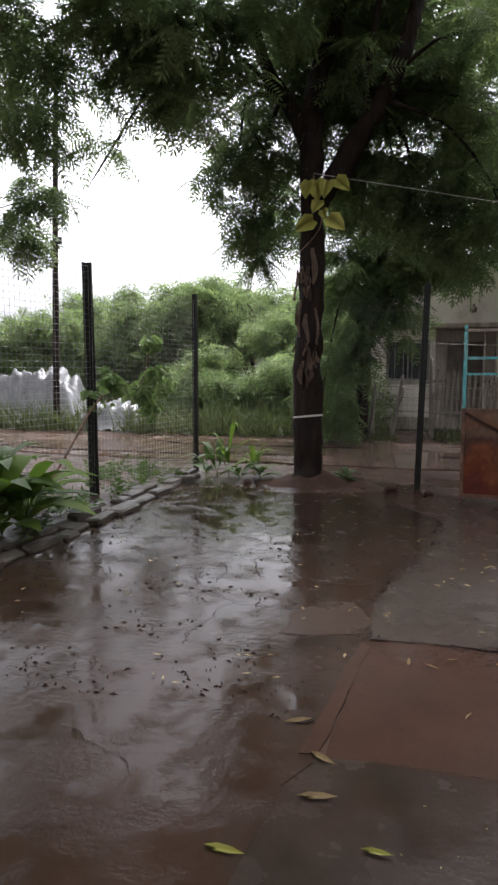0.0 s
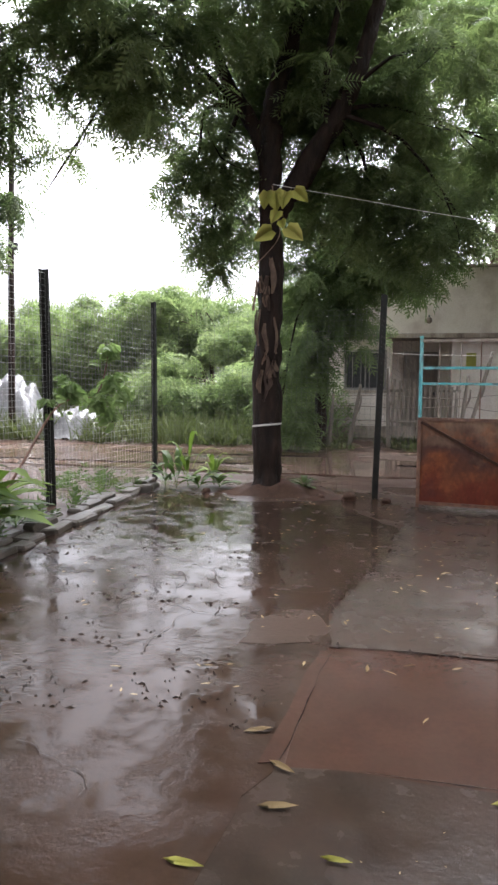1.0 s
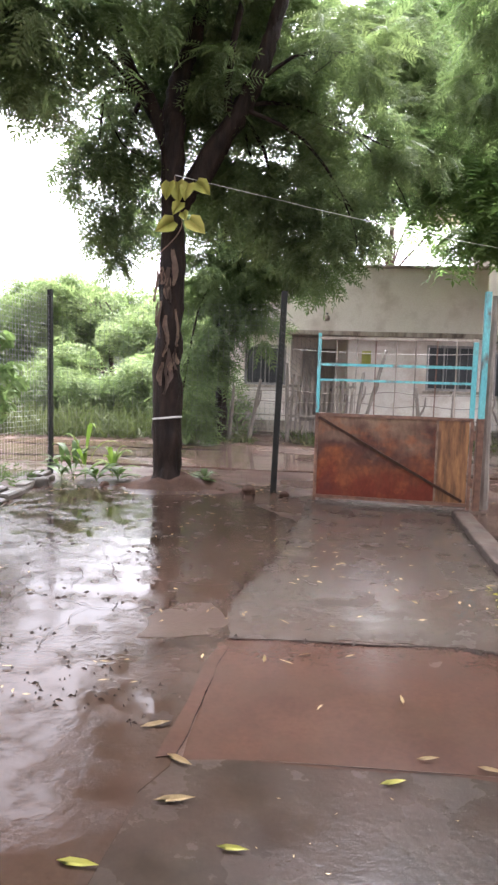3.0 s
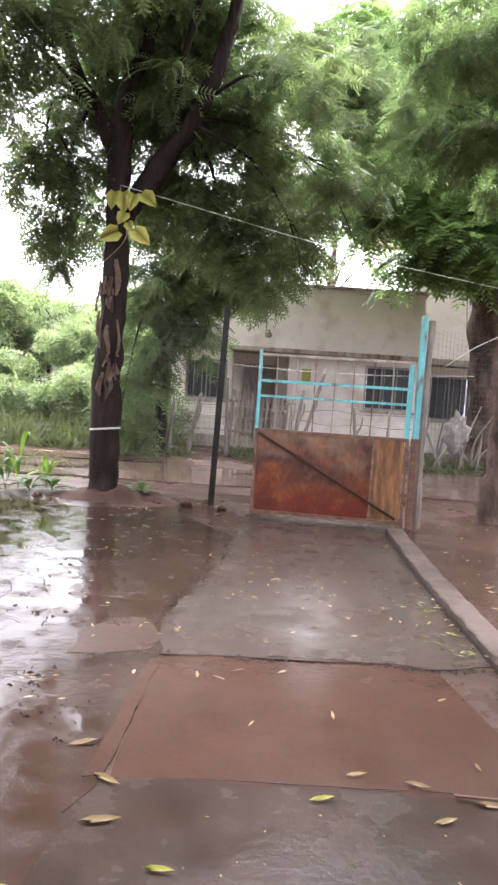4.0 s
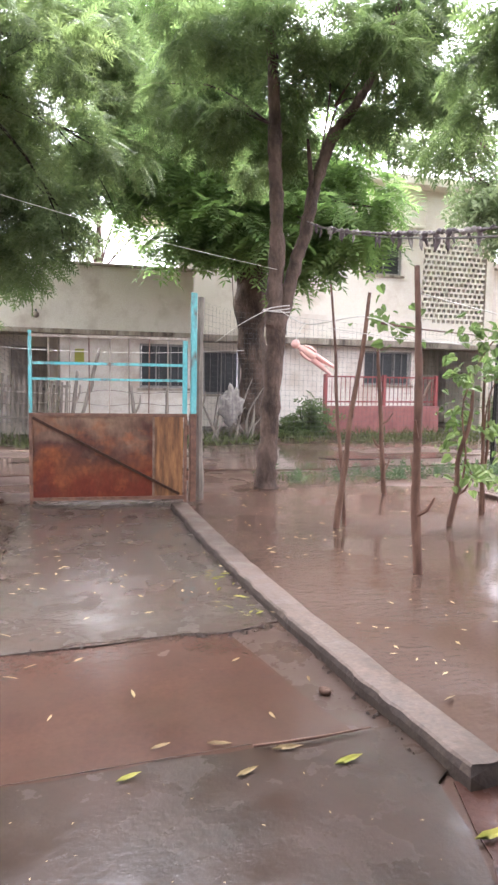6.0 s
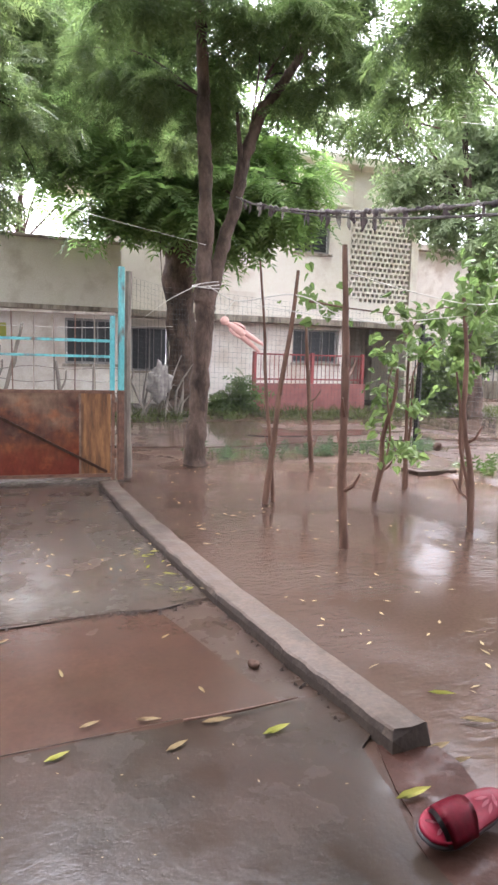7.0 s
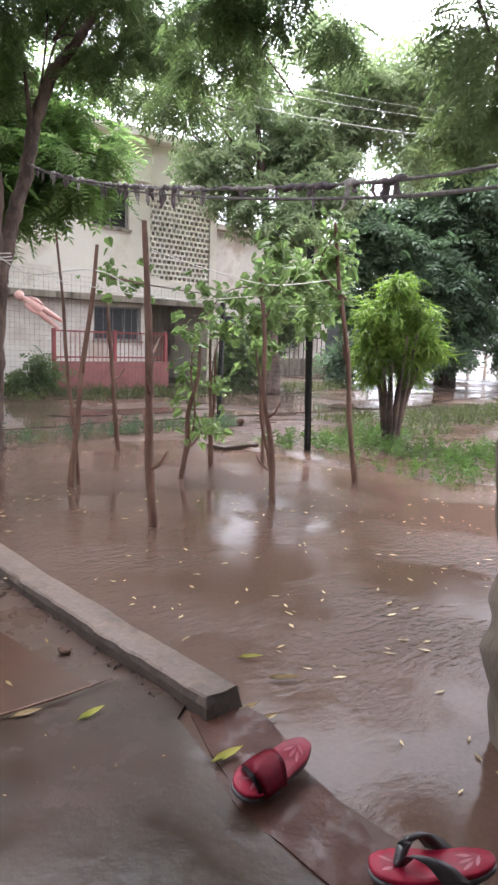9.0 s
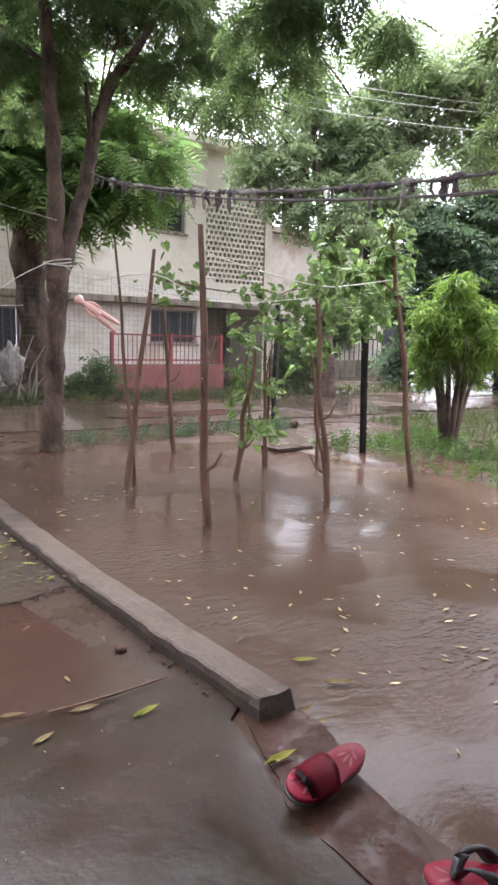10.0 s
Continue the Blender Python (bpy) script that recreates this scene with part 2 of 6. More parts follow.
M_RAGPALE = surface("pale_rag", (0.16, 0.14, 0.13), (0.3, 0.27, 0.24), 12, (0.8, 0.9), 0.5, 70)
M_PINK = surface("pink_plastic", (0.66, 0.36, 0.31), (0.76, 0.46, 0.4), 8, (0.4, 0.55), 0.1, 70)
M_SOLE = surface("red_rubber", (0.11, 0.002, 0.01), (0.19, 0.005, 0.02), 10, (0.4, 0.6), 0.25, 60, spec=0.22)
M_STRAP = surface("black_rubber", (0.012, 0.011, 0.012), (0.035, 0.03, 0.03), 10, (0.3, 0.5), 0.2, 60)
M_PRINT = surface("pink_print", (0.3, 0.08, 0.1), (0.4, 0.16, 0.17), 10, (0.35, 0.5), 0.2, 60)
M_CEMENT = surface("grey_plaster_soffit", (0.16, 0.145, 0.125), (0.24, 0.215, 0.19), 1.5, (0.7, 0.85), 0.2, 50, stains=(0.25, 0.21, 0.17))

L_NEEM = leafy("neem_leaves", (0.09, 0.125, 0.06), (0.205, 0.245, 0.105), 0.55)
L_NEEMBLUE = leafy("young_neem_leaves", (0.085, 0.125, 0.058), (0.205, 0.255, 0.108), 0.55)
L_BIG = leafy("broad_tree_leaves", (0.12, 0.185, 0.075), (0.28, 0.39, 0.14), 0.6, 0.4)
# L_FAR: haze over distant trees is put into a paler, greyer leaf colour
L_FAR = leafy("hazed_tree_leaves", (0.19, 0.24, 0.14), (0.37, 0.42, 0.25), 0.55, 0.6, 0.5)
L_FARDARK = leafy("dark_tree_leaves", (0.055, 0.085, 0.055), (0.115, 0.16, 0.09), 0.45, 0.6, 0.5)
L_BUSH = leafy("thorn_bush_leaves", (0.11, 0.155, 0.07), (0.33, 0.39, 0.185), 0.5, 0.6, 1.5)
L_GRASS = leafy("grass_blades", (0.05, 0.066, 0.024), (0.12, 0.135, 0.05), 0.3, 0.5, 0.6)
L_LUSH = leafy("lush_plants", (0.045, 0.08, 0.024), (0.12, 0.185, 0.052), 0.35, 0.35, 2.0)
L_WILLOW = leafy("narrow_bright_leaves", (0.085, 0.145, 0.025), (0.23, 0.32, 0.06), 0.45, 0.45, 2.0)
L_VINE = leafy("vine_leaves", (0.12, 0.18, 0.065), (0.25, 0.33, 0.13), 0.5, 0.45, 2.5)
L_YELLOW = leafy("yellowed_leaves", (0.32, 0.33, 0.06), (0.58, 0.52, 0.15), 0.35, 0.4, 4.0)
L_PALE = leafy("fallen_pale_leaves", (0.2, 0.135, 0.06), (0.43, 0.33, 0.165), 0.1, 0.4, 5.0)


# ---- building helpers ----
def mesh_of(name, bm, mat, smooth=False):
    me = bpy.data.meshes.new(name)
    bm.to_mesh(me)
    bm.free()
    me.materials.append(mat)
    if smooth:
        me.shade_smooth()
    return me


def thing(name, label, category, group="", at=(0, 0, 0)):
    ob = new(name)
    ob.location = at
    ob.empty_display_size = 0.1
    return tagged(ob, label, category, group)


def part(name, bm, mat, parent, label="", smooth=False, kind=""):
    """One mesh object under a thing or a part; places are the world's."""
    me = bm if isinstance(bm, bpy.types.Mesh) else mesh_of(name, bm, mat, smooth)
    ob = new(name, me)
    ob.parent = parent
    base = parent.location if parent.parent is None else parent.location + parent.parent.location
    ob.location = -base
    return tagged(ob, label, kind=kind)


def single(name, bm, mat, label, category, group="", kind="", smooth=False):
    me = bm if isinstance(bm, bpy.types.Mesh) else mesh_of(name, bm, mat, smooth)
    return tagged(new(name, me), label, category, group, kind)


def box(bm, x0, y0, z0, x1, y1, z1, m=None):
    vs = [bm.verts.new(Vector(c)) for c in ((x0, y0, z0), (x1, y0, z0), (x1, y1, z0), (x0, y1, z0), (x0, y0, z1), (x1, y0, z1), (x1, y1, z1), (x0, y1, z1))]
    if m is not None:
        for v in vs:
            v.co = m @ v.co
    for f in ((3, 2, 1, 0), (4, 5, 6, 7), (0, 1, 5, 4), (1, 2, 6, 5), (2, 3, 7, 6), (3, 0, 4, 7)):
        bm.faces.new([vs[i] for i in f])
    return bm


def boxes(*rows):
    bm = bmesh.new()
    for r in rows:
        box(bm, *r)
    return bm


def bevelled(bm, w):
    bmesh.ops.bevel(bm, geom=bm.edges[:], offset=w, segments=2, affect="EDGES", profile=0.6)
    return bm


def smooth_line(pts, n):
    """Catmull-Rom points along a polyline."""
    p = [Vector(q) for q in pts]
    if len(p) < 3:
        return [p[0].lerp(p[-1], i / n) for i in range(n + 1)]
    p = [2 * p[0] - p[1]] + p + [2 * p[-1] - p[-2]]
    out = []
    for i in range(1, len(p) - 2):
        for k in range(n):
            t = k / n
            a, b, c, d = p[i - 1], p[i], p[i + 1], p[i + 2]
            out.append(0.5 * (2 * b + (c - a) * t + (2 * a - 5 * b + 4 * c - d) * t * t + (3 * b - a - 3 * c + d) * t ** 3))
    out.append(p[-2])
    return out


def tube(bm, pts, radii, sides=8, rough=0.0, steps=5, cap=True):
    """A tapered, slightly lumpy limb through pts."""
    line = smooth_line(pts, steps)
    n = len(line)
    rings = []
    for i, q in enumerate(line):
        f = i / (n - 1) * (len(radii) - 1)
        k = min(int(f), len(radii) - 2)
        r = radii[k] + (radii[k + 1] - radii[k]) * (f - k)
        d = (line[min(i + 1, n - 1)] - line[max(i - 1, 0)]).normalized()
        side = d.cross(Vector((0.31, 0.95, 0.12))).normalized()
        up = d.cross(side)
        ring = []
        for s in range(sides):
            a = 2 * math.pi * s / sides
            o = side * math.cos(a) + up * math.sin(a)
            rr = r * (1 + rough * noise.noise((q + o * r) * (0.5 / max(r, 0.02))))
            ring.append(bm.verts.new(q + o * rr))
        rings.append(ring)
    for a, b in zip(rings, rings[1:]):
        for s in range(sides):
            bm.faces.new((a[s], a[(s + 1) % sides], b[(s + 1) % sides], b[s]))
    if cap:
        bm.faces.new(rings[0][::-1])
        bm.faces.new(rings[-1])
    return bm


def rod(bm, a, b, r, sides=6):
    return tube(bm, [a, b], [r, r], sides, 0.0, 1)


# ---- foliage: one template spray set many times into one mesh ----
rng = np.random.default_rng(7)


def spray(pairs, leaf_len, leaf_wid, sweep=0.5, sag=0.25, arch=0.2, ends=True):
    """A pinnate spray of unit length along x: thin stalk and kite-shaped leaflets."""
    vs, fs = [], []

    def kite(x, y0, ang, ln, wd):
        c, s = math.cos(ang), math.sin(ang)
        z = -arch * x * x
        k = len(vs)
        for u, v, w in ((0, 0, 0), (0.42, wd, 0.01), (1, 0, -sag), (0.42, -wd, -0.03)):
            px, py = u * ln, v
            vs.append((x + px * c - py * s, y0 + px * s + py * c, z + w * ln - sag * 0.3 * u * ln))
        fs.append((k, k + 1, k + 2, k + 3))

    for i in range(pairs):
        x = 0.1 + 0.86 * i / max(pairs - 1, 1)
        ln = leaf_len * (0.75 + 0.5 * math.sin(math.pi * (i + 1) / (pairs + 1)))
        for sgn in (1, -1):
            kite(x, 0.0, sgn * (math.pi / 2 - sweep), ln, leaf_wid)
    if ends:
        kite(0.97, 0.0, 0.0, leaf_len, leaf_wid)
    k = len(vs)
    for x in (0.0, 0.5, 1.0):
        vs.extend([(x, 0.006, -arch * x * x), (x, -0.006, -arch * x * x)])
    fs.extend([(k, k + 1, k + 3, k + 2), (k + 2, k + 3, k + 5, k + 4)])
    return np.array(vs), np.array(fs)


def blade(n=3, wid=0.05, arch=0.5):
    """One bent grass blade of unit length along x."""
    vs, fs = [], []
    for i in range(n):
        x = i / n
        w = wid * (1 - x * 0.8)
        vs += [(x, w, -arch * x * x), (x, -w, -arch * x * x)]
    vs += [(1, 0.002, -arch), (1, -0.002, -arch)]
    fs = [(2 * i, 2 * i + 1, 2 * i + 3, 2 * i + 2) for i in range(n)]
    return np.array(vs), np.array(fs)


def heart():
    """A broad heart-shaped leaf of unit length, folded along its rib."""
    vs = [(0, 0, 0), (0.45, 0, -0.02), (1, 0, -0.18)]
    fs = []
    for s in (1, -1):
        k = len(vs)
        vs += [(x, s * y, 0.14 * y - 0.16 * x * x) for x, y in ((-0.1, 0.25), (0.25, 0.45), (0.68, 0.27))]
        fs += [(0, k, k + 1, 1), (1, k + 1, k + 2, 2)]
    return np.array(vs), np.array(fs)


def sow(name, template, pos, heading, length, mat, roll=0.5, face=(0.0, 0.0, 1.0)):
    """Sets the template at every pos, along heading, with that length: one mesh."""
    tv, tf = template
    n, k = len(pos), len(tv)
    h = heading / np.linalg.norm(heading, axis=1, keepdims=True)
    up = np.tile(face, (n, 1)) + rng.normal(0, roll, (n, 3))
    y = np.cross(up, h)
    y /= np.linalg.norm(y, axis=1, keepdims=True) + 1e-9
    z = np.cross(h, y)
    basis = np.stack([h, y, z], 1) * np.asarray(length).reshape(-1, 1, 1)
    v = np.einsum("kc,ncd->nkd", tv, basis) + pos[:, None, :]
    f = (tf[None] + (np.arange(n) * k)[:, None, None]).reshape(-1, tf.shape[1])
    me = bpy.data.meshes.new(name)
    me.vertices.add(n * k)
    me.vertices.foreach_set("co", v.astype(np.float32).ravel())
    m, c = f.shape
    me.loops.add(m * c)
    me.loops.foreach_set("vertex_index", f.astype(np.int32).ravel())
    me.polygons.add(m)
    me.polygons.foreach_set("loop_start", (np.arange(m) * c).astype(np.int32))
    me.polygons.foreach_set("loop_total", np.full(m, c, np.int32))
    me.materials.append(mat)
    me.update(calc_edges=True)
    return me


def clumps(lobes, density, per_twig=9, spread=0.2, flat=1.0, droop=0.45, shell=0.45):
    """Spray roots and headings: shoots inside each lobe, a drooping rosette of sprays round the end of each shoot."""
    pos, head = [], []
    for x, y, z, r in lobes:
        n = max(3, int(density * r ** 2.3))
        d = rng.normal(0, 1, (n, 3))
        d /= np.linalg.norm(d, axis=1, keepdims=True)
        rad = r * (shell + (1 - shell) * rng.random((n, 1))) * rng.uniform(0.65, 1.05, (n, 1))
        tips = np.array((x, y, z)) + d * rad * np.array((1, 1, flat))
        for q, o in zip(tips, d):
            k = per_twig
            a = rng.uniform(0, 6.28) + 2.4 * np.arange(k) + rng.normal(0, 0.25, k)
            lift = rng.uniform(-0.75, 0.45, k) - droop * 0.8
            hd = np.stack([np.cos(a), np.sin(a), lift], 1) + o * np.array((0.55, 0.55, 0.3))
            back = rng.random((k, 1)) ** 1.5 * spread
            pos.append(q - o * back + rng.normal(0, spread * 0.12, (k, 3)))
            head.append(hd)
    return np.concatenate(pos), np.concatenate(head)


def branch_out(bm, root, lobes, r0=0.03):
    """Thin limbs from a fork to each lobe, sagging a little, with side twigs."""
    root = Vector(root)
    for x, y, z, r in lobes:
        c = Vector((x, y, z))
        mid = root.lerp(c, 0.5) + Vector((rng.normal(0, 0.1), rng.normal(0, 0.1), 0.18))
        tube(bm, [root, mid, c, c + (c - mid) * 0.3], [r0, r0 * 0.65, r0 * 0.4, r0 * 0.15], 5, 0.1, 3)
        for _ in range(3):
            e = c + Vector(rng.normal(0, r * 0.6, 3))
            tube(bm, [mid.lerp(c, rng.uniform(0.3, 1.0)), c.lerp(e, 0.5), e], [r0 * 0.3, r0 * 0.2, r0 * 0.08], 4, 0.1, 2)


def tree(name, label, trunk_lines, bark, lobes, forks, template, leaf_len, leaf_mat, density, category="tree", per_twig=9, spread=0.2, droop=0.45, limb=0.03, base=None, roll=0.5):
    t = thing(name, label, category, at=base or trunk_lines[0][0][0])
    bm = bmesh.new()
    for pts, radii in trunk_lines:
        tube(bm, pts, radii, 14, 0.34, 8)
    for fk, some in forks:
        branch_out(bm, fk, some, limb)
    part("trunk", bm, bark, t, smooth=True)
    pos, head = clumps(lobes, density, per_twig, spread, 1.0, droop)
    me = sow("crown", template, pos, head, leaf_len * rng.uniform(0.7, 1.2, len(pos)), leaf_mat, roll)
    part("crown", me, leaf_mat, t)
    return t


NEEM = spray(8, 0.25, 0.032, 0.6, 0.22, 0.4)
FEATHER = spray(9, 0.27, 0.04, 0.4, 0.12, 0.4)
THORN = spray(5, 0.34, 0.05, 0.4, 0.15, 0.5)
HEART = heart()
COARSE = spray(4, 0.36, 0.07, 0.5, 0.2, 0.3)


# ---- ground: one sheet to the horizon, with a shallow basin of flood water ----
def axis(lo, hi, fine, far):
    inner = list(np.arange(lo, hi + 1e-6, fine))
    out, step = [], fine
    a, b = inner[0], inner[-1]
    left, right = [], []
    while a > -far or b < far:
        step *= 1.35
        a, b = a - step, b + step
        left.append(a)
        right.append(b)
    return left[::-1] + inner + right


def ease(v, a, b):
    t = min(1, max(0, (v - a) / (b - a)))
    return t * t * (3 - 2 * t)


def ground_z(x, y):
    z = 0.012 * noise.noise(Vector((x * 0.8, y * 0.8, 0))) + 0.006 * noise.noise(Vector((x * 3.1, y * 3.1, 5)))
    edge = 0.12 * noise.noise(Vector((x * 1.3, y * 1.3, 9)))
    basin = ease(x + edge * 0.3, 1.5, 1.68) * (1 - ease(x + 0.25 * (y - 4) + edge * 2, 5.9, 6.5)) * ease(y, -3.5, -2.5) * (1 - ease(y + edge * 2, 7.7, 8.1))
    z -= 0.07 * basin
    bed = (1 - ease(x + edge * 0.3, -3.3, -3.05)) * ease(y, 2.0, 3.0) * (1 - ease(y, 9.0, 9.8))
    z += 0.07 * bed
    z += 0.035 * math.exp(-((x + 1.6) ** 2 + (y - 8.0) ** 2) / 0.35)
    z += 0.05 * math.exp(-(((y - 8.05) / 0.28) ** 2)) * ease(x, -2.9, -2.5) * (1 - ease(x, -0.2, 0.1)) * (0.6 + 0.6 * noise.noise(Vector((x * 4, y * 4, 2))))
    z += 0.07 * ease(y, 13.2, 14.2) * (1 - ease(y, 40, 60)) * ease(x, -3.0, -1.5)
    if -0.7 < x < 1.45 and -1.5 < y < 7.4:
        z = min(z, 0.004)
    return z


xs, ys = axis(-5, 9, 0.14, 260), axis(-3, 16, 0.14, 260)
gv = [(x, y, ground_z(x, y)) for y in ys for x in xs]
nx = len(xs)
gf = [(j * nx + i, j * nx + i + 1, (j + 1) * nx + i + 1, (j + 1) * nx + i) for j in range(len(ys) - 1) for i in range(nx - 1)]
gme = bpy.data.meshes.new("ground")
gme.from_pydata(gv, [], gf)
gme.materials.append(M_GROUND)
gme.shade_smooth()
tagged(new("ground", gme), "wet brown muddy earth with puddles and litter", "ground", kind="structure")


def sheet(name, outline, z, mat, label, category, thick=0.05, wobble=0.03, seed=0, kind="structure", step=0.12):
    """A slab with ragged, chipped outline and rounded top edge."""
    pts = []
    m = len(outline)
    for i in range(m):
        a, b = Vector((*outline[i], 0)), Vector((*outline[(i + 1) % m], 0))
        n = max(1, int((b - a).length / step))
        for k in range(n):
            q = a.lerp(b, k / n)
            w = Vector((noise.noise(q * 5 + Vector((seed, 0, 0))), noise.noise(q * 5 + Vector((0, seed, 7))), 0)) * wobble
            pts.append(q + w + Vector((0, 0, z)))
    bm = bmesh.new()
    top = bm.faces.new([bm.verts.new(p) for p in pts])
    res = bmesh.ops.inset_individual(bm, faces=[top], thickness=0.012, depth=0.006)
    bmesh.ops.triangulate(bm, faces=[top])
    rim = [e for e in bm.edges if e.is_boundary]
    ext = bmesh.ops.extrude_edge_only(bm, edges=rim)
    for v in ext["geom"]:
        if isinstance(v, bmesh.types.BMVert):
            v.co.z -= thick
    bmesh.ops.recalc_face_normals(bm, faces=bm.faces[:])
    return single(name, bm, mat, label, category, kind=kind)


sheet("old_slab", [(-4.2, -1.4), (-0.75, -1.4), (-0.62, 0.6), (-0.55, 1.6), (-0.45, 2.25), (-0.36, 3.4), (-0.42, 3.9), (-0.27, 4.65), (-0.1, 5.5), (-0.05, 6.3), (-0.6, 7.2), (-1.0, 7.5), (-2.3, 7.55), (-2.98, 7.7), (-3.0, 4.0), (-3.6, 1.5)], 0.012, M_OLDSLAB, "old cracked brown concrete under a film of rain", "pavement", 0.05, 0.08, 1)
sheet("apron", [(-0.8, -1.4), (1.2, -1.4), (1.22, 1.08), (1.22, 1.42), (1.36, 1.92), (1.46, 2.0), (1.46, 2.3), (1.2, 2.32), (0.6, 2.31), (0.1, 2.325), (-0.5, 2.31), (-0.6, 1.6), (-0.68, 0.6)], 0.010, M_APRON, "dark wet concrete apron in front of the house", "pavement", 0.05, 0.035, 2)
sheet("red_screed", [(-0.4, 2.2), (0.4, 2.2), (1.26, 2.2), (1.18, 2.64), (1.05, 3.6), (0.4, 3.6), (-0.36, 3.55)], 0.008, M_RED, "wet red-brown cement screed with fallen leaves", "pavement", 0.05, 0.012, 3)
sheet("path_slab", [(-0.36, 3.45), (0.16, 3.47), (0.71, 3.51), (1.03, 3.46), (1.42, 3.54), (1.43, 4.4), (1.5, 6.9), (1.7, 7.35), (0.1, 7.5), (-0.02, 6.4), (-0.1, 5.54), (-0.27, 4.65), (-0.41, 3.9)], 0.010, M_SLAB, "wet smooth grey concrete path to the gate", "pavement", 0.06, 0.05, 4, step=0.06)
sheet("side_screed", [(0.98, 3.6), (1.1, 2.64), (1.16, 2.2), (1.46, 2.2), (1.46, 3.65)], 0.006, M_PATCH, "worn cement strip along the kerb", "pavement", 0.05, 0.02, 5)
sheet("edge_strip", [(-0.49, 2.3), (-0.415, 2.32), (-0.345, 3.38), (-0.4, 3.36)], 0.015, M_RED, "raised narrow cement strip beside the red screed", "pavement", 0.06, 0.015, 6, step=0.05)
sheet("cement_patch", [(-0.82, 3.38), (-0.64, 3.4), (-0.42, 3.45), (-0.37, 3.7), (-0.5, 3.95), (-0.72, 3.9), (-0.82, 3.65)], 0.014, M_PATCH, "pale worn cement patch in the brown slab", "pavement", 0.05, 0.05, 7, step=0.07)
sheet("sandal_step", [(1.23, -1.2), (1.4, -1.2), (1.41, 0.96), (1.46, 1.12), (1.55, 1.42), (1.6, 1.59), (1.64, 1.85), (1.42, 1.92), (1.24, 1.45)], 0.004, M_MUDSTEP, "reddish muddy cement step beside the apron", "pavement", 0.05, 0.05, 8)

# cracks in the old concrete
bm = bmesh.new()
r2 = random.Random(5)
for k in range(16):
    sx, sy, ang, n = r2.uniform(-2.6, -0.7), r2.uniform(2.2, 5.6), r2.uniform(-0.6, 3.0), r2.randint(4, 10)
    p = Vector((sx, sy, 0.0187))
    for _ in range(n):
        ang += r2.uniform(-0.7, 0.7)
        q = p + Vector((math.cos(ang), math.sin(ang), 0)) * r2.uniform(0.03, 0.09)
        s = Vector((-math.sin(ang), math.cos(ang), 0)) * r2.uniform(0.001, 0.0045)
        bm.faces.new([bm.verts.new(v) for v in (p + s, p - s, q - s * 0.6, q + s * 0.6)])
        p = q
single("slab_cracks", bm, M_KERBDARK, "dark cracks in the old concrete", "crack", kind="structure")
# crumbs and flakes of crust standing proud of the film of water
bm = bmesh.new()
for k in range(1500):
    cx, cy, ang = r2.uniform(-2.8, -0.55), 2.5 + 4.6 * r2.random() ** 1.2, r2.gauss(0, 0.7)
    if noise.noise(Vector((cx * 1.6, cy * 2.4, 4))) + 0.6 * noise.noise(Vector((cx * 6, cy * 9, 8))) < 0.12:
        continue
    ln, wd = 0.004 + 0.022 * r2.random() ** 2.2, r2.uniform(0.0015, 0.006)
    low = [bm.verts.new((cx + ln * u * math.cos(ang) - wd * v * math.sin(ang), cy + ln * u * math.sin(ang) + wd * v * math.cos(ang), 0.012)) for u, v in ((-1, r2.uniform(-0.3, 0.3)), (-0.3, -r2.uniform(0.5, 1.2)), (0.5, -r2.uniform(0.4, 1)), (1, r2.uniform(-0.4, 0.4)), (0.2, r2.uniform(0.5, 1.3)))]
    top = bm.verts.new((cx, cy, 0.0195 + r2.uniform(0.0005, 0.003)))
    for a in range(5):
        bm.faces.new((low[a], low[(a + 1) % 5], top))
single("broken_crust", bm, M_KERBDARK, "crumbs of dark old concrete above the water film", "rubble", kind="stuff")
bm = bmesh.new()
for pts in ([(-0.36, 3.43), (0.0, 3.455), (0.4, 3.455), (0.75, 3.48), (1.05, 3.44), (1.3, 3.5)],):
    tube(bm, [(x, y, 0.0135) for x, y in pts], [0.005, 0.003, 0.006, 0.002, 0.005, 0.002], 6, 0.9, 10)
single("path_joint", bm, M_KERBDARK, "dark ragged joint where the path slab ends", "joint", kind="structure")
bm = bmesh.new()
tube(bm, [(0.82, 2.3, 0.024), (1.05, 2.285, 0.026), (1.31, 2.3, 0.022)], [0.005, 0.006, 0.003], 6, 0.3, 5)
single("fallen_twig", bm, M_STICK, "thin brown stick lying on the wet screed", "stick", smooth=True)
bm = bmesh.new()
tube(bm, [(-0.13, 2.325, 0.0155), (0.3, 2.325, 0.0155), (0.82, 2.33, 0.0155)], [0.001, 0.003, 0.0015], 6, 0.9, 8)
single("screed_joint", bm, M_KERBDARK, "dark joint between apron and red screed", "joint", kind="structure")
# broken hole beside the strip: a flat patch, its shadow painted in dark brown
bm = bmesh.new()
bm.faces.new([bm.verts.new((-0.52 + 0.045 * math.cos(k * 0.3) * (1 + 0.5 * noise.noise(Vector((k * 0.8, 2, 0)))), 2.56 + 0.06 * math.sin(k * 0.3) * (1 + 0.5 * noise.noise(Vector((k * 0.8, 5, 0)))), 0.0187)) for k in range(21)])
single("hole_shade", bm, M_HOLESHADE, "flat dark patch for the shade in a wet hollow of the slab", "hole", kind="structure")

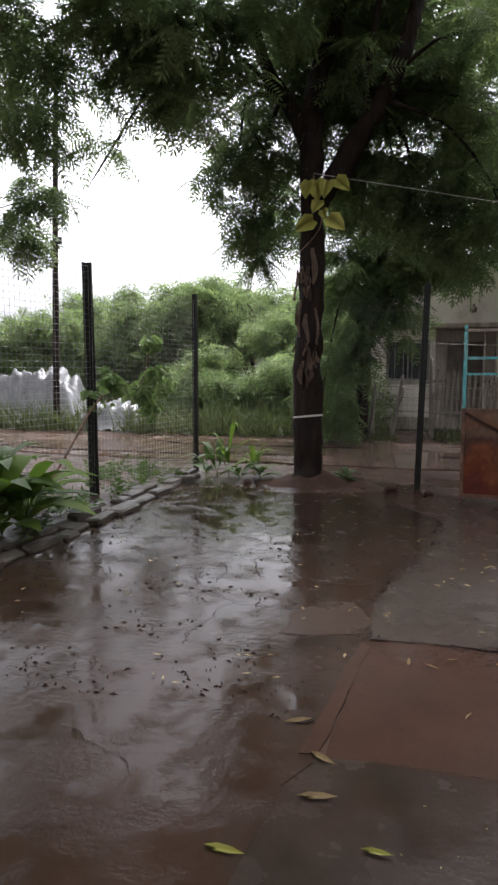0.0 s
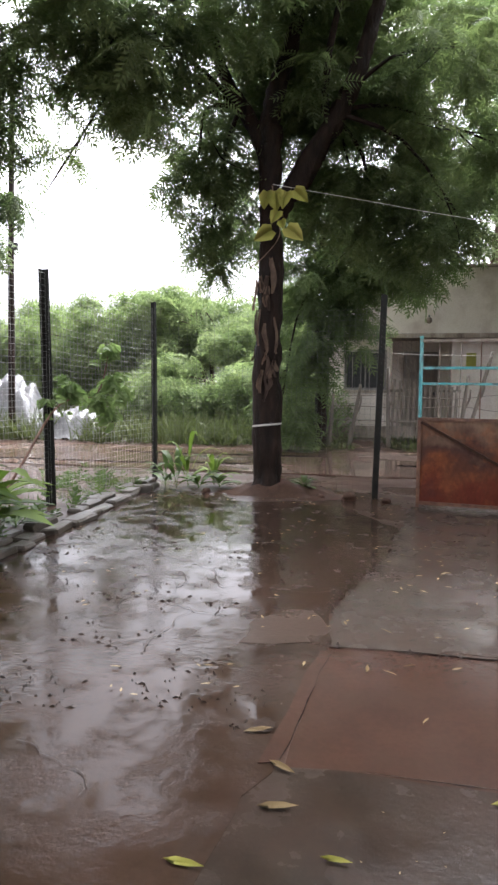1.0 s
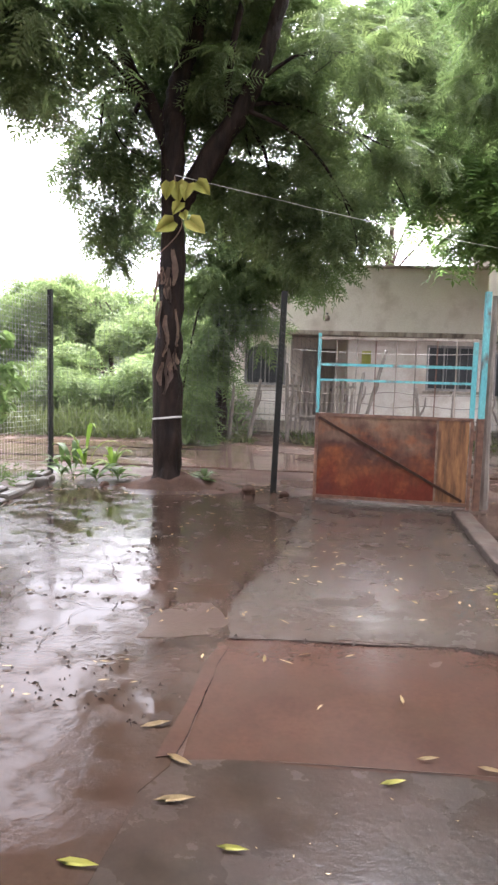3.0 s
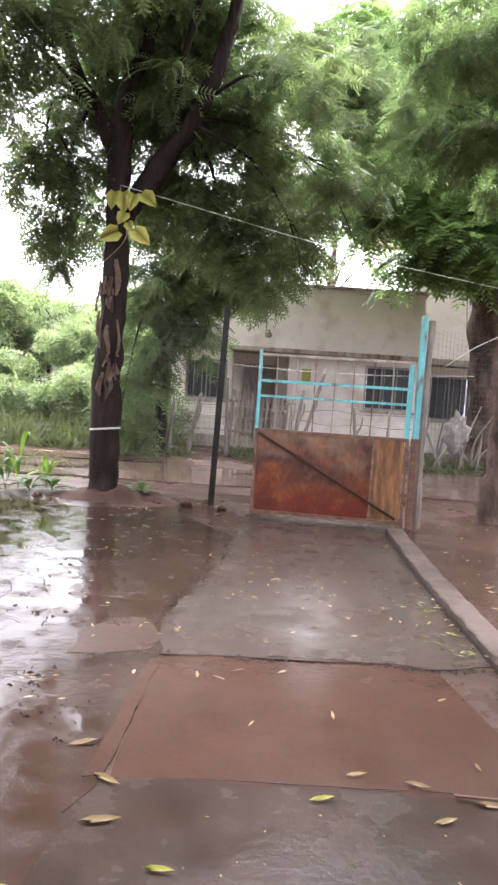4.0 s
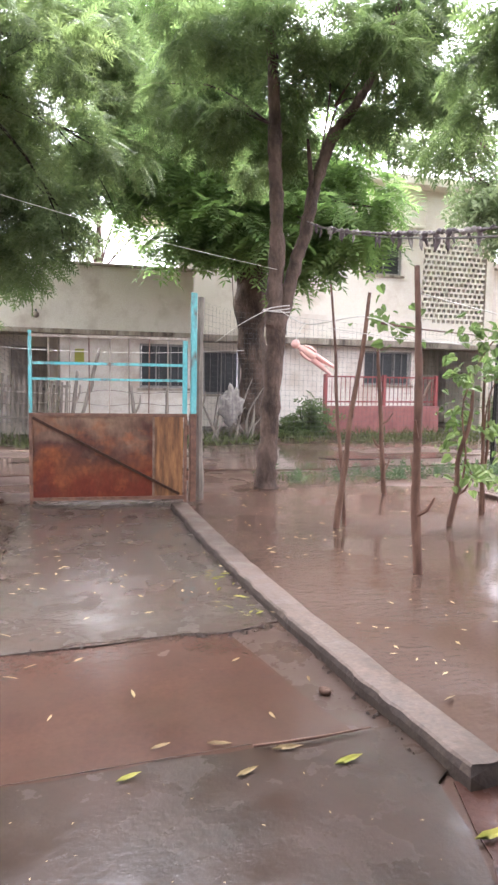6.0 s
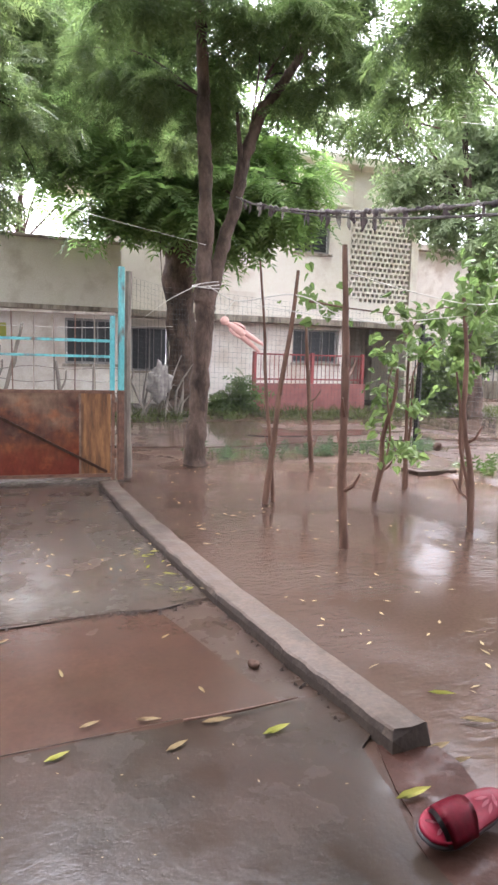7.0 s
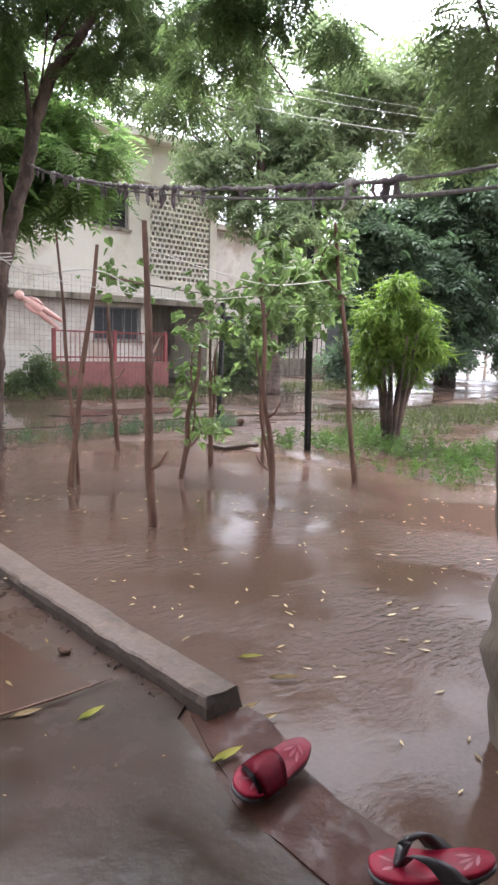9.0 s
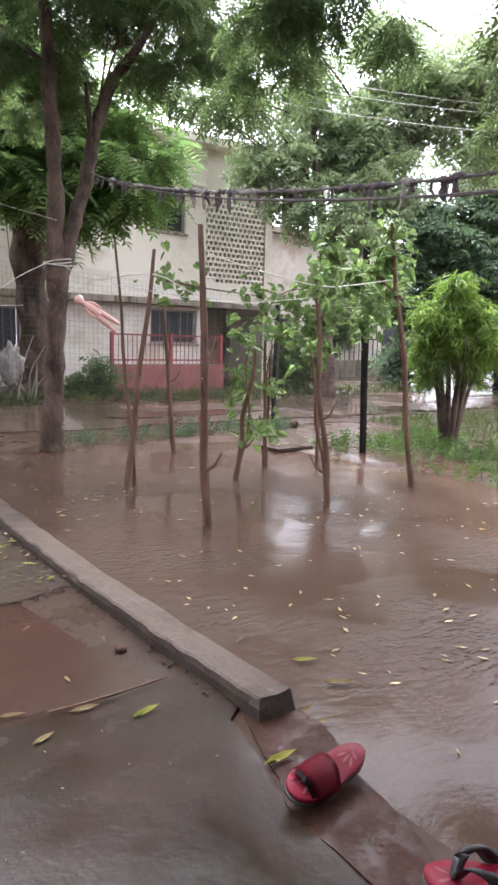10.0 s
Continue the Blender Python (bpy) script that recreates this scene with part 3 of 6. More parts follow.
# crumbs broken from the slab's ragged edges
bm = bmesh.new()
for line_pts, n, spread in (([(-0.43, 3.9), (-0.39, 4.27), (-0.3, 4.6), (-0.21, 5.05), (-0.12, 5.8), (-0.08, 6.5)], 330, 0.035), ([(-0.4, 3.45), (0.14, 3.435), (0.74, 3.467), (1.03, 3.41), (1.33, 3.47)], 150, 0.008), ([(1.41, 2.1), (1.38, 3.0), (1.37, 4.2), (1.42, 5.6), (1.48, 6.8)], 170, 0.02)):
    edge_line = smooth_line([(x, y, 0) for x, y in line_pts], 12)
    for k in range(n):
        q = edge_line[r2.randrange(len(edge_line))]
        cx, cy, size = q.x + r2.gauss(0, spread), q.y + r2.gauss(0, max(spread, 0.02)), 0.002 + 0.012 * r2.random() ** 2.5
        turn = r2.uniform(0, 6.28)
        ring = [bm.verts.new((cx + size * r2.uniform(0.6, 1.3) * math.cos(turn + a * 1.2566), cy + size * r2.uniform(0.6, 1.3) * math.sin(turn + a * 1.2566), 0.011)) for a in range(5)]
        peak = bm.verts.new((cx + r2.uniform(-0.3, 0.3) * size, cy, 0.0185 + size * r2.uniform(0.1, 0.6)))
        for a in range(5):
            bm.faces.new((ring[a], ring[(a + 1) % 5], peak))
single("edge_rubble", bm, M_KERBDARK, "dark crumbs of concrete along the slab edges", "rubble", kind="stuff")

# kerb along the path: weathered top, darker upright faces
bm = bmesh.new()
rows = []
for i in range(121):
    t = i / 120
    y = 1.87 + 5.08 * t
    x = float(np.interp(y, (1.87, 2.6, 3.4, 4.3, 5.3, 6.3, 6.95), (1.445, 1.412, 1.395, 1.395, 1.42, 1.47, 1.505))) + 0.01 * noise.noise(Vector((0, y * 2.5, 0)))
    w = float(np.interp(y, (1.87, 3.4, 4.3, 5.3, 6.95), (0.178, 0.185, 0.19, 0.19, 0.185))) + 0.01 * noise.noise(Vector((3, y * 3, 0)))
    h = 0.078 + 0.008 * noise.noise(Vector((7, y * 2, 0))) + 0.005 * noise.noise(Vector((7, y * 6, 0))) - 0.02 * t
    c = 0.005 * noise.noise(Vector((1, y * 9, 0))) + 0.01 * abs(noise.noise(Vector((4, y * 5, 0))))
    prof = ((0, -0.08), (c * 0.6, h - 0.03), (0.006 + c * 1.6, h - 0.004), (0.02 + c, h + 0.003), (w * 0.5, h + 0.006), (w - 0.012, h - 0.001), (w, h - 0.012), (w + 0.01, -0.08))
    jag = 0.05 if i == 0 else 0.0
    rows.append([bm.verts.new((x + a, y + jag * noise.noise(Vector((a * 9, b * 14, 2))) - jag * 0.6 * (b < 0), b)) for a, b in prof])
for a, b in zip(rows, rows[1:]):
    for k in range(7):
        bm.faces.new((a[k], a[k + 1], b[k + 1], b[k]))
bm.faces.new(rows[0])
bm.faces.new(rows[-1][::-1])
bmesh.ops.recalc_face_normals(bm, faces=bm.faces[:])
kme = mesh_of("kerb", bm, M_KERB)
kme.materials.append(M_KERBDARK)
# faces that stand upright get the darker kerb colour
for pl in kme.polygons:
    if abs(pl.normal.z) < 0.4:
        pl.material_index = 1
tagged(new("kerb", kme), "weathered concrete kerb with dark sides", "kerb", kind="structure")

# flood water, brown, level, with faint ripples
bm = bmesh.new()
bmesh.ops.create_grid(bm, x_segments=2, y_segments=2, size=1)
for v in bm.verts:
    v.co = Vector((3.9 + v.co.x * 2.6, 2.9 + v.co.y * 5.5, -0.024))
single("water", bm, M_WATER, "shallow brown rain water flooding the yard", "water", kind="structure")

# road beyond the fence
sheet("road", [(-60, 9.9), (-12, 9.9), (-3, 9.6), (2, 9.6), (8, 9.4), (14, 9.0), (40, 7.0), (40, 11.5), (14, 12.9), (4, 12.9), (-4, 12.6), (-12, 12.3), (-60, 12.3)], 0.02, M_ROAD, "wet muddy village road with puddles", "road", 0.06, 0.25, 9, step=0.5)
bm = bmesh.new()
for x, y, a, b in ((-5.3, 10.7, 3.2, 0.5), (-3.4, 11.9, 2.2, 0.35), (12.5, 9.6, 1.8, 0.5), (11.6, 7.4, 1.0, 0.35), (6.5, 10.6, 1.6, 0.4), (1.2, 11.0, 1.4, 0.3), (15.5, 10.4, 2.5, 0.7)):
    ring = [bm.verts.new((x + a * math.cos(k * 0.314) * (1 + 0.3 * noise.noise(Vector((k * 0.7, x, 0)))), y + b * math.sin(k * 0.314) * (1 + 0.3 * noise.noise(Vector((k * 0.7, x, 4)))), 0.034)) for k in range(20)]
    bm.faces.new(ring)
single("road_puddles", bm, M_WATER, "pale rain puddles standing on the road", "puddle", kind="structure")

# unseen house behind camera: plain wall closes the place, added porch roof shades it
single("wall_south", boxes((-7, -1.75, 0, 6, -1.5, 3.2)), M_CEMENT, "plain plastered house wall behind the yard, unseen", "wall", kind="structure")
single("ceiling", boxes((-6, -1.5, 2.75, 2.4, 0.75, 2.9)), M_CEMENT, "plain concrete porch roof, unseen, added for shade", "ceiling", kind="structure")


# ---- fence ----
def fence_panel(parent, a, b, top_a, top_b, pitch=0.062, sag=0.04, r=0.0011, mat=M_WIRE):
    a, b = Vector(a), Vector(b)
    ln = (b - a).length
    n = int(ln / pitch)
    bm = bmesh.new()

    def wire(p, q):
        d = (q - p).normalized()
        s = d.cross(Vector((0.2, 0.9, 0.3))).normalized() * r
        u = d.cross(s).normalized() * r
        A = [bm.verts.new(p + o) for o in (s, -s * 0.5 + u, -s * 0.5 - u)]
        B = [bm.verts.new(q + o) for o in (s, -s * 0.5 + u, -s * 0.5 - u)]
        for k in range(3):
            bm.faces.new((A[k], A[(k + 1) % 3], B[(k + 1) % 3], B[k]))

    def at(f, z):
        bow = 0.03 * noise.noise(Vector((f * 4 + a.x, z * 2, 3)))
        q = a.lerp(b, f)
        dirn = (b - a).normalized()
        return Vector((q.x - dirn.y * bow, q.y + dirn.x * bow, z))

    for i in range(n + 1):
        f = i / n
        top = top_a + (top_b - top_a) * f - sag * math.sin(math.pi * f)
        wire(at(f, 0.03), at(f, top * 0.5))
        wire(at(f, top * 0.5), at(f, top))
    m = int(max(top_a, top_b) / pitch)
    for j in range(m + 1):
        seg = max(2, int(ln / 0.5))
        for k in range(seg):
            f0, f1 = k / seg, (k + 1) / seg
            z0 = (j / m) * (top_a + (top_b - top_a) * f0 - sag * math.sin(math.pi * f0) - 0.03) + 0.03
            z1 = (j / m) * (top_a + (top_b - top_a) * f1 - sag * math.sin(math.pi * f1) - 0.03) + 0.03
            wire(at(f0, z0), at(f1, z1))
    part("wire_mesh", bm, mat, parent)


fence = thing("wire_fence", "square wire mesh fence on dark iron posts", "fence", at=(-3.2, 8.4, 0))
fence_panel(fence, (-3.95, 3.6, 0), (-3.52, 6.28, 0), 2.5, 2.4, r=0.0019, mat=M_MESH)
fence_panel(fence, (-3.5, 6.28, 0), (-3.2, 8.4, 0), 2.4, 2.25, r=0.0018, mat=M_MESH)
fence_panel(fence, (-3.2, 8.4, 0), (-0.34, 7.87, 0), 2.25, 2.15, r=0.0012)
fence_panel(fence, (-0.34, 7.87, 0), (0.08, 7.5, 0), 2.15, 1.75)
fence2 = thing("wire_fence", "square wire mesh fence sagging between tree and posts", "fence", at=(1.95, 7.45, 0))
fence_panel(fence2, (1.95, 7.45, 0), (2.9, 8.08, 0), 2.2, 2.15)
fence_panel(fence2, (3.1, 8.1, 0), (6.85, 8.66, 0), 2.15, 2.1, 0.066)
fence_panel(fence2, (6.85, 8.66, 0), (6.26, 6.06, 0), 2.1, 2.2, 0.066)
fence_panel(fence2, (6.26, 6.06, 0), (7.9, 2.6, 0), 1.25, 1.1, 0.08)


def angle_post(parent, a, b, w=0.062):
    """An L-section iron post from a to b."""
    a, b = Vector(a), Vector(b)
    m = Matrix.Translation(a) @ (b - a).to_track_quat("Z", "Y").to_matrix().to_4x4()
    h = (b - a).length
    bm = bmesh.new()
    box(bm, -w / 2, -w / 2, -0.1, w / 2, -w / 2 + 0.012, h, m)
    box(bm, -w / 2, -w / 2 + 0.012, -0.1, -w / 2 + 0.014, w / 2, h, m)
    for k in range(3):
        z = h * (0.25 + 0.3 * k)
        box(bm, -w / 2 - 0.006, -w / 2 - 0.008, z, w / 2 + 0.006, -w / 2 - 0.001, z + 0.012, m)
    part("post", bm, M_DARKPOST, parent)


angle_post(fence, (-3.5, 6.28, 0), (-3.53, 6.28, 2.44), 0.075)
angle_post(fence, (-3.2, 8.41, 0), (-3.2, 8.41, 2.33), 0.072)
angle_post(fence, (-0.34, 7.85, 0), (-0.28, 7.87, 2.3), 0.07)
angle_post(fence2, (6.26, 6.06, 0), (6.2, 6.12, 2.54), 0.085)
angle_post(fence2, (6.85, 8.66, 0), (6.88, 8.68, 2.1), 0.085)

# ---- gate ----
gate = thing("gate", "rusted sheet-metal gate with a turquoise barred top", "gate", at=(0.12, 7.44, 0))
ga, gb = Vector((0.12, 7.44, 0)), Vector((1.74, 7.22, 0))
gm = Matrix.Translation(ga) @ Matrix.Rotation(math.atan2(gb.y - ga.y, gb.x - ga.x), 4, "Z")
GW = (gb - ga).length


def gbox(x0, z0, x1, z1, d0=-0.018, d1=0.018):
    bm = bmesh.new()
    box(bm, x0, d0, z0, x1, d1, z1, gm)
    return bm


def grod(a, b, r=0.007):
    bm = bmesh.new()
    return rod(bm, gm @ Vector(a), gm @ Vector(b), r)


# sheet with shallow dents
bm = bmesh.new()
N, K = 26, 14
vs = [[bm.verts.new(gm @ Vector((0.03 + (GW * 0.78 - 0.03) * i / N, 0.006 * noise.noise(Vector((i * 0.3, j * 0.3, 1))), 0.08 + 0.86 * j / K))) for i in range(N + 1)] for j in range(K + 1)]
for j in range(K):
    for i in range(N):
        bm.faces.new((vs[j][i], vs[j][i + 1], vs[j + 1][i + 1], vs[j + 1][i]))
part("sheet_panel", bm, M_RUST, gate, "red-brown rusted steel sheet", smooth=True)
bm = bmesh.new()
vs = [[bm.verts.new(gm @ Vector((GW * 0.785 + GW * 0.19 * i / 8, 0.005 * noise.noise(Vector((i * 0.4, j * 0.3, 8))), 0.08 + 0.86 * j / K))) for i in range(9)] for j in range(K + 1)]
for j in range(K):
    for i in range(8):
        bm.faces.new((vs[j][i], vs[j][i + 1], vs[j + 1][i + 1], vs[j + 1][i]))
part("sheet_panel", bm, M_RUST2, gate, "orange rust-streaked steel sheet", smooth=True)
part("seam_strip", gbox(GW * 0.775, 0.08, GW * 0.775 + 0.022, 0.94, -0.02, -0.006), M_FLAKE, gate, "pale welded seam strip")
part("bottom_rail", gbox(0, 0.05, GW, 0.085), M_RUSTBAR, gate)
part("middle_rail", gbox(0, 0.94, GW, 0.975), M_RUSTBAR, gate)
part("top_rail", gbox(0, 1.755, GW, 1.785), M_LEDGE, gate, "dirty dripping top rail")
part("left_stile", gbox(0, 0.02, 0.034, 0.96), M_RUSTBAR, gate)
part("left_stile", gbox(0, 0.975, 0.034, 1.82), M_TEAL, gate, "turquoise upper stile")
part("right_stile", gbox(GW - 0.034, 0.02, GW, 0.96), M_RUSTBAR, gate)
part("right_stile", gbox(GW - 0.05, 0.975, GW, 1.75), M_TEAL, gate, "turquoise upper stile")
part("cross_bar", gbox(0.034, 1.475, GW - 0.05, 1.505, -0.026, -0.012), M_TEAL, gate, "turquoise flat bar")
part("cross_bar", gbox(0.034, 1.315, GW - 0.05, 1.34, -0.026, -0.012), M_TEAL, gate, "turquoise flat bar")
for k in range(1, 8):
    part("rod", grod((GW * k / 8, 0, 0.97), (GW * k / 8 + 0.006 * (-1) ** k, 0, 1.76)), M_LEDGE if k % 3 else M_RUSTBAR, gate)
bm = bmesh.new()
m = gm @ Matrix.Translation((0.04, -0.03, 0.93)) @ Matrix.Rotation(math.atan2(0.82, GW - 0.12), 4, "Y")
box(bm, 0, -0.014, -0.016, math.hypot(0.82, GW - 0.12), 0.008, 0.012, m)
part("diagonal_brace", bm, M_BRACE, gate, "dark rusty diagonal bar")
for z in (0.3, 0.8):
    bm = bmesh.new()
    rod(bm, gm @ Vector((GW + 0.012, 0, z - 0.05)), gm @ Vector((GW + 0.012, 0, z + 0.05)), 0.014, 8)
    part("hinge", bm, M_RUSTBAR, gate)
gp = thing("gate_post", "tall turquoise painted gate post, rusted below", "post", at=(1.84, 7.3, 0))
part("lower_post", bevelled(boxes((1.79, 7.27, 0, 1.86, 7.34, 0.97)), 0.006), M_RUSTBAR, gp, "rusted brown lower post")
part("upper_post", bevelled(boxes((1.8, 7.28, 0.97, 1.86, 7.34, 2.27)), 0.006), M_TEAL, gp, "turquoise upper post")
bm = bmesh.new()
tube(bm, [(1.93, 7.38, 0), (1.92, 7.4, 1.2), (1.94, 7.42, 2.24)], [0.045, 0.04, 0.035], 8, 0.3, 5)
part("timber_post", bm, M_DRYWOOD, gp, "grey weathered timber tied behind")


# ---- houses ----
def opening_wall(x0, x1, y0, y1, z0, z1, holes):
    """One solid wall along x with through openings (hx0, hz0, hx1, hz1)."""
    bm = bmesh.new()
    cx = sorted({x0, x1, *(h[0] for h in holes), *(h[2] for h in holes)})
    cz = sorted({z0, z1, *(h[1] for h in holes), *(h[3] for h in holes)})
    solid = {}
    for i in range(len(cx) - 1):
        for j in range(len(cz) - 1):
            mx, mz = (cx[i] + cx[i + 1]) / 2, (cz[j] + cz[j + 1]) / 2
            solid[i, j] = not any(h[0] < mx < h[2] and h[1] < mz < h[3] for h in holes)
    made = {}

    def v(i, k, j):
        if (i, k, j) not in made:
            made[i, k, j] = bm.verts.new((cx[i], (y0, y1)[k], cz[j]))
        return made[i, k, j]

    for (i, j), s in solid.items():
        if not s:
            continue
        bm.faces.new((v(i, 0, j), v(i + 1, 0, j), v(i + 1, 0, j + 1), v(i, 0, j + 1)))
        bm.faces.new((v(i, 1, j), v(i, 1, j + 1), v(i + 1, 1, j + 1), v(i + 1, 1, j)))
        for di, dj, a, b in ((-1, 0, (i, j), (i, j + 1)), (1, 0, (i + 1, j + 1), (i + 1, j)), (0, -1, (i + 1, j), (i, j)), (0, 1, (i, j + 1), (i + 1, j + 1))):
            if not solid.get((i + di, j + dj)):
                bm.faces.new((v(a[0], 0, a[1]), v(b[0], 0, b[1]), v(b[0], 1, b[1]), v(a[0], 1, a[1])))
    bmesh.ops.recalc_face_normals(bm, faces=bm.faces[:])
    return bm


def window(parent, x0, z0, x1, z1, y, cols=2, bars=True, shutter=M_DARK, frame_mat=M_FRAME):
    """Window set in an opening at wall face y: frame, dark louvred panes, grille."""
    f = 0.05
    w = part("window", boxes((x0, y + 0.06, z0, x0 + f, y + 0.12, z1), (x1 - f, y + 0.06, z0, x1, y + 0.12, z1), (x0 + f, y + 0.06, z1 - f, x1 - f, y + 0.12, z1), (x0 + f, y + 0.06, z0, x1 - f, y + 0.12, z0 + f)), frame_mat, parent, "dark window with weathered frame")
    span = (x1 - x0 - 2 * f) / cols
    for c in range(cols):
        a = x0 + f + c * span
        bm = bmesh.new()
        box(bm, a + 0.015, y + 0.1, z0 + f, a + span - 0.015, y + 0.11, z1 - f)
        k = int((z1 - z0 - 2 * f) / 0.09)
        for i in range(k):
            z = z0 + f + (i + 0.5) * (z1 - z0 - 2 * f) / k
            box(bm, a + 0.02, y + 0.075, z - 0.006, a + span - 0.02, y + 0.099, z + 0.02)
        part("pane", bm, shutter, w, "dark slatted pane")
        if c:
            part("mullion", boxes((a - 0.014, y + 0.05, z0 + f, a + 0.014, y + 0.115, z1 - f)), frame_mat, w)
    if bars:
        for i in range(1, 5):
            bm = bmesh.new()
            xx = x0 + (x1 - x0) * i / 5
            rod(bm, (xx, y + 0.03, z0), (xx, y + 0.03, z1), 0.008, 5)
            part("bar", bm, frame_mat, w)
    part("sill", boxes((x0 - 0.06, y - 0.05, z0 - 0.06, x1 + 0.06, y + 0.05, z0 - 0.002)), M_LEDGE, w)


h1 = thing("house", "single-storey beige house with stained ledge and parapet", "house", at=(1, 15.3, 0))
part("wall", opening_wall(-1.7, -0.35, 15.3, 15.52, 0, 2.2, [(-1.37, 1.1, -0.45, 1.98)]), M_PLASTER, h1, "stained whitewashed lower wall")
part("wall", opening_wall(0.9, 3.75, 15.3, 15.52, 0, 2.2, [(2.6, 1.08, 3.7, 2.06)]), M_PLASTER, h1, "stained whitewashed lower wall")
for row in ((-0.35, 16.1, 0, 0.9, 16.3, 2.2), (-0.5, 15.525, 0, -0.35, 16.1, 2.2), (0.9, 15.525, 0, 1.05, 16.1, 2.2), (-1.7, 15.525, 0, -1.48, 21, 2.2), (3.53, 15.525, 0, 3.75, 21, 2.2)):
    part("wall", boxes(row), M_PLASTER, h1)
for row in ((-1.74, 15.22, 2.3, 3.8, 15.45, 3.66), (-1.74, 15.452, 2.3, -1.54, 21, 3.66), (3.6, 15.452, 2.3, 3.8, 21, 3.66)):
    part("parapet", boxes(row), M_BEIGE, h1, "plain beige upper wall")
part("coping", bevelled(boxes((-1.79, 15.17, 3.665, 3.85, 15.5, 3.73)), 0.01), M_LEDGE, h1)
part("ledge", bevelled(boxes((-1.8, 14.85, 2.2, 3.85, 16.25, 2.295)), 0.012), M_LEDGE, h1, "dirty concrete sunshade ledge")
part("roof", boxes((-1.54, 15.47, 2.9, 3.6, 21, 3.02)), M_CEMENT, h1)
part("plinth", boxes((-1.78, 15.2, -0.05, 3.82, 15.296, 0.32)), M_LEDGE, h1)
window(h1, -1.37, 1.1, -0.45, 1.98, 15.3)
window(h1, 2.6, 1.08, 3.7, 2.06, 15.3, 3)
d = part("door", boxes((-0.1, 16.04, 0.02, 0.66, 16.09, 1.95)), M_DRYWOOD, h1, "brown plank door in shade")
part("door_handle", boxes((0.56, 16.01, 0.98, 0.6, 16.038, 1.1)), M_DARK, d)
part("sign", boxes((1.2, 15.28, 1.62, 1.4, 15.298, 1.9)), L_YELLOW, h1, "small faded yellow wall plate")
bm = bmesh.new()
bmesh.ops.create_uvsphere(bm, u_segments=10, v_segments=6, radius=0.07, matrix=Matrix.Translation((0.41, 15.12, 2.58)))
part("lamp", bm, M_LEDGE, h1, "small round wall lamp")
part("lamp_arm", boxes((0.39, 15.12, 2.66, 0.43, 15.23, 2.69)), M_DARK, h1)

h2 = thing("house", "two-storey cream house with pierced screen wall and balcony ledge", "house", at=(8, 16.5, 0))
part("wall", opening_wall(5.85, 10.5, 16.5, 16.72, 0, 2.2, [(8.81, 1.2, 10.24, 2.1)]), M_CREAM, h2, "cream painted lower wall")
part("wall", opening_wall(5.85, 10.5, 16.5, 16.72, 2.36, 6.4, [(8.76, 4.12, 9.84, 5.16)]), M_CREAM, h2, "cream painted upper wall")
part("wall", boxes((10.28, 16.725, 0, 10.5, 24, 6.4)), M_CREAM, h2)
part("side_wall", opening_wall(3.86, 5.85, 17.0, 17.2, 0, 6.4, [(4.5, 0.9, 5.5, 2.0)]), M_BEIGE, h2, "beige recessed bay in shade")
# made-up window: its dark panes stand in for the bay's shaded recess
window(h2, 4.5, 0.9, 5.5, 2.0, 17.0)
part("ledge", bevelled(boxes((3.86, 15.95, 2.2, 12.7, 16.9, 2.355)), 0.015), M_LEDGE, h2, "stained concrete ledge between storeys")
part("balcony_wall", bevelled(boxes((5.85, 16.02, 2.36, 10.5, 16.14, 2.95)), 0.012), M_CREAM, h2, "low cream balcony wall")
window(h2, 8.76, 4.12, 9.84, 5.16, 16.5, 2, False)
window(h2, 8.81, 1.2, 10.24, 2.1, 16.5, 3)
part("roof", bevelled(boxes((3.6, 16.0, 6.4, 13.2, 24, 6.62)), 0.015), M_CREAM, h2)
# the porch's back wall takes the darker ledge colour instead of cream
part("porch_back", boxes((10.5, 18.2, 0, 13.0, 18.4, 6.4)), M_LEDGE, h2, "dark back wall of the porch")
part("porch_side", boxes((12.55, 16.5, 0, 12.8, 18.2, 6.4)), M_CREAM, h2)
part("sunshade", bevelled(boxes((8.5, 16.0, 5.3, 10.2, 16.498, 5.38)), 0.01), M_CREAM, h2)
# pierced screen: staggered openings
bm = bmesh.new()
x0, x1, z0, z1, rowsn, coln = 10.52, 12.5, 2.9, 5.2, 16, 13
rh, cw = (z1 - z0) / rowsn, (x1 - x0) / coln
for j in range(rowsn + 1):
    box(bm, x0, 16.5, z0 + j * rh - 0.026, x1, 16.6, z0 + j * rh + 0.026)
for j in range(rowsn):
    for i in range(coln + 1):
        xx = x0 + (i + (0.5 if j % 2 else 0)) * cw
        if xx < x1:
            box(bm, xx - 0.026, 16.505, z0 + j * rh + 0.026, xx + 0.026, 16.595, z0 + (j + 1) * rh - 0.026)
part("pierced_screen", bm, M_CREAM, h2, "cream cement screen of staggered holes")
part("screen_lintel", boxes((10.5, 16.48, 5.226, 12.55, 16.62, 6.4)), M_CREAM, h2)
part("screen_base", boxes((10.5, 16.48, 2.36, 12.55, 16.62, 2.874)), M_CREAM, h2)

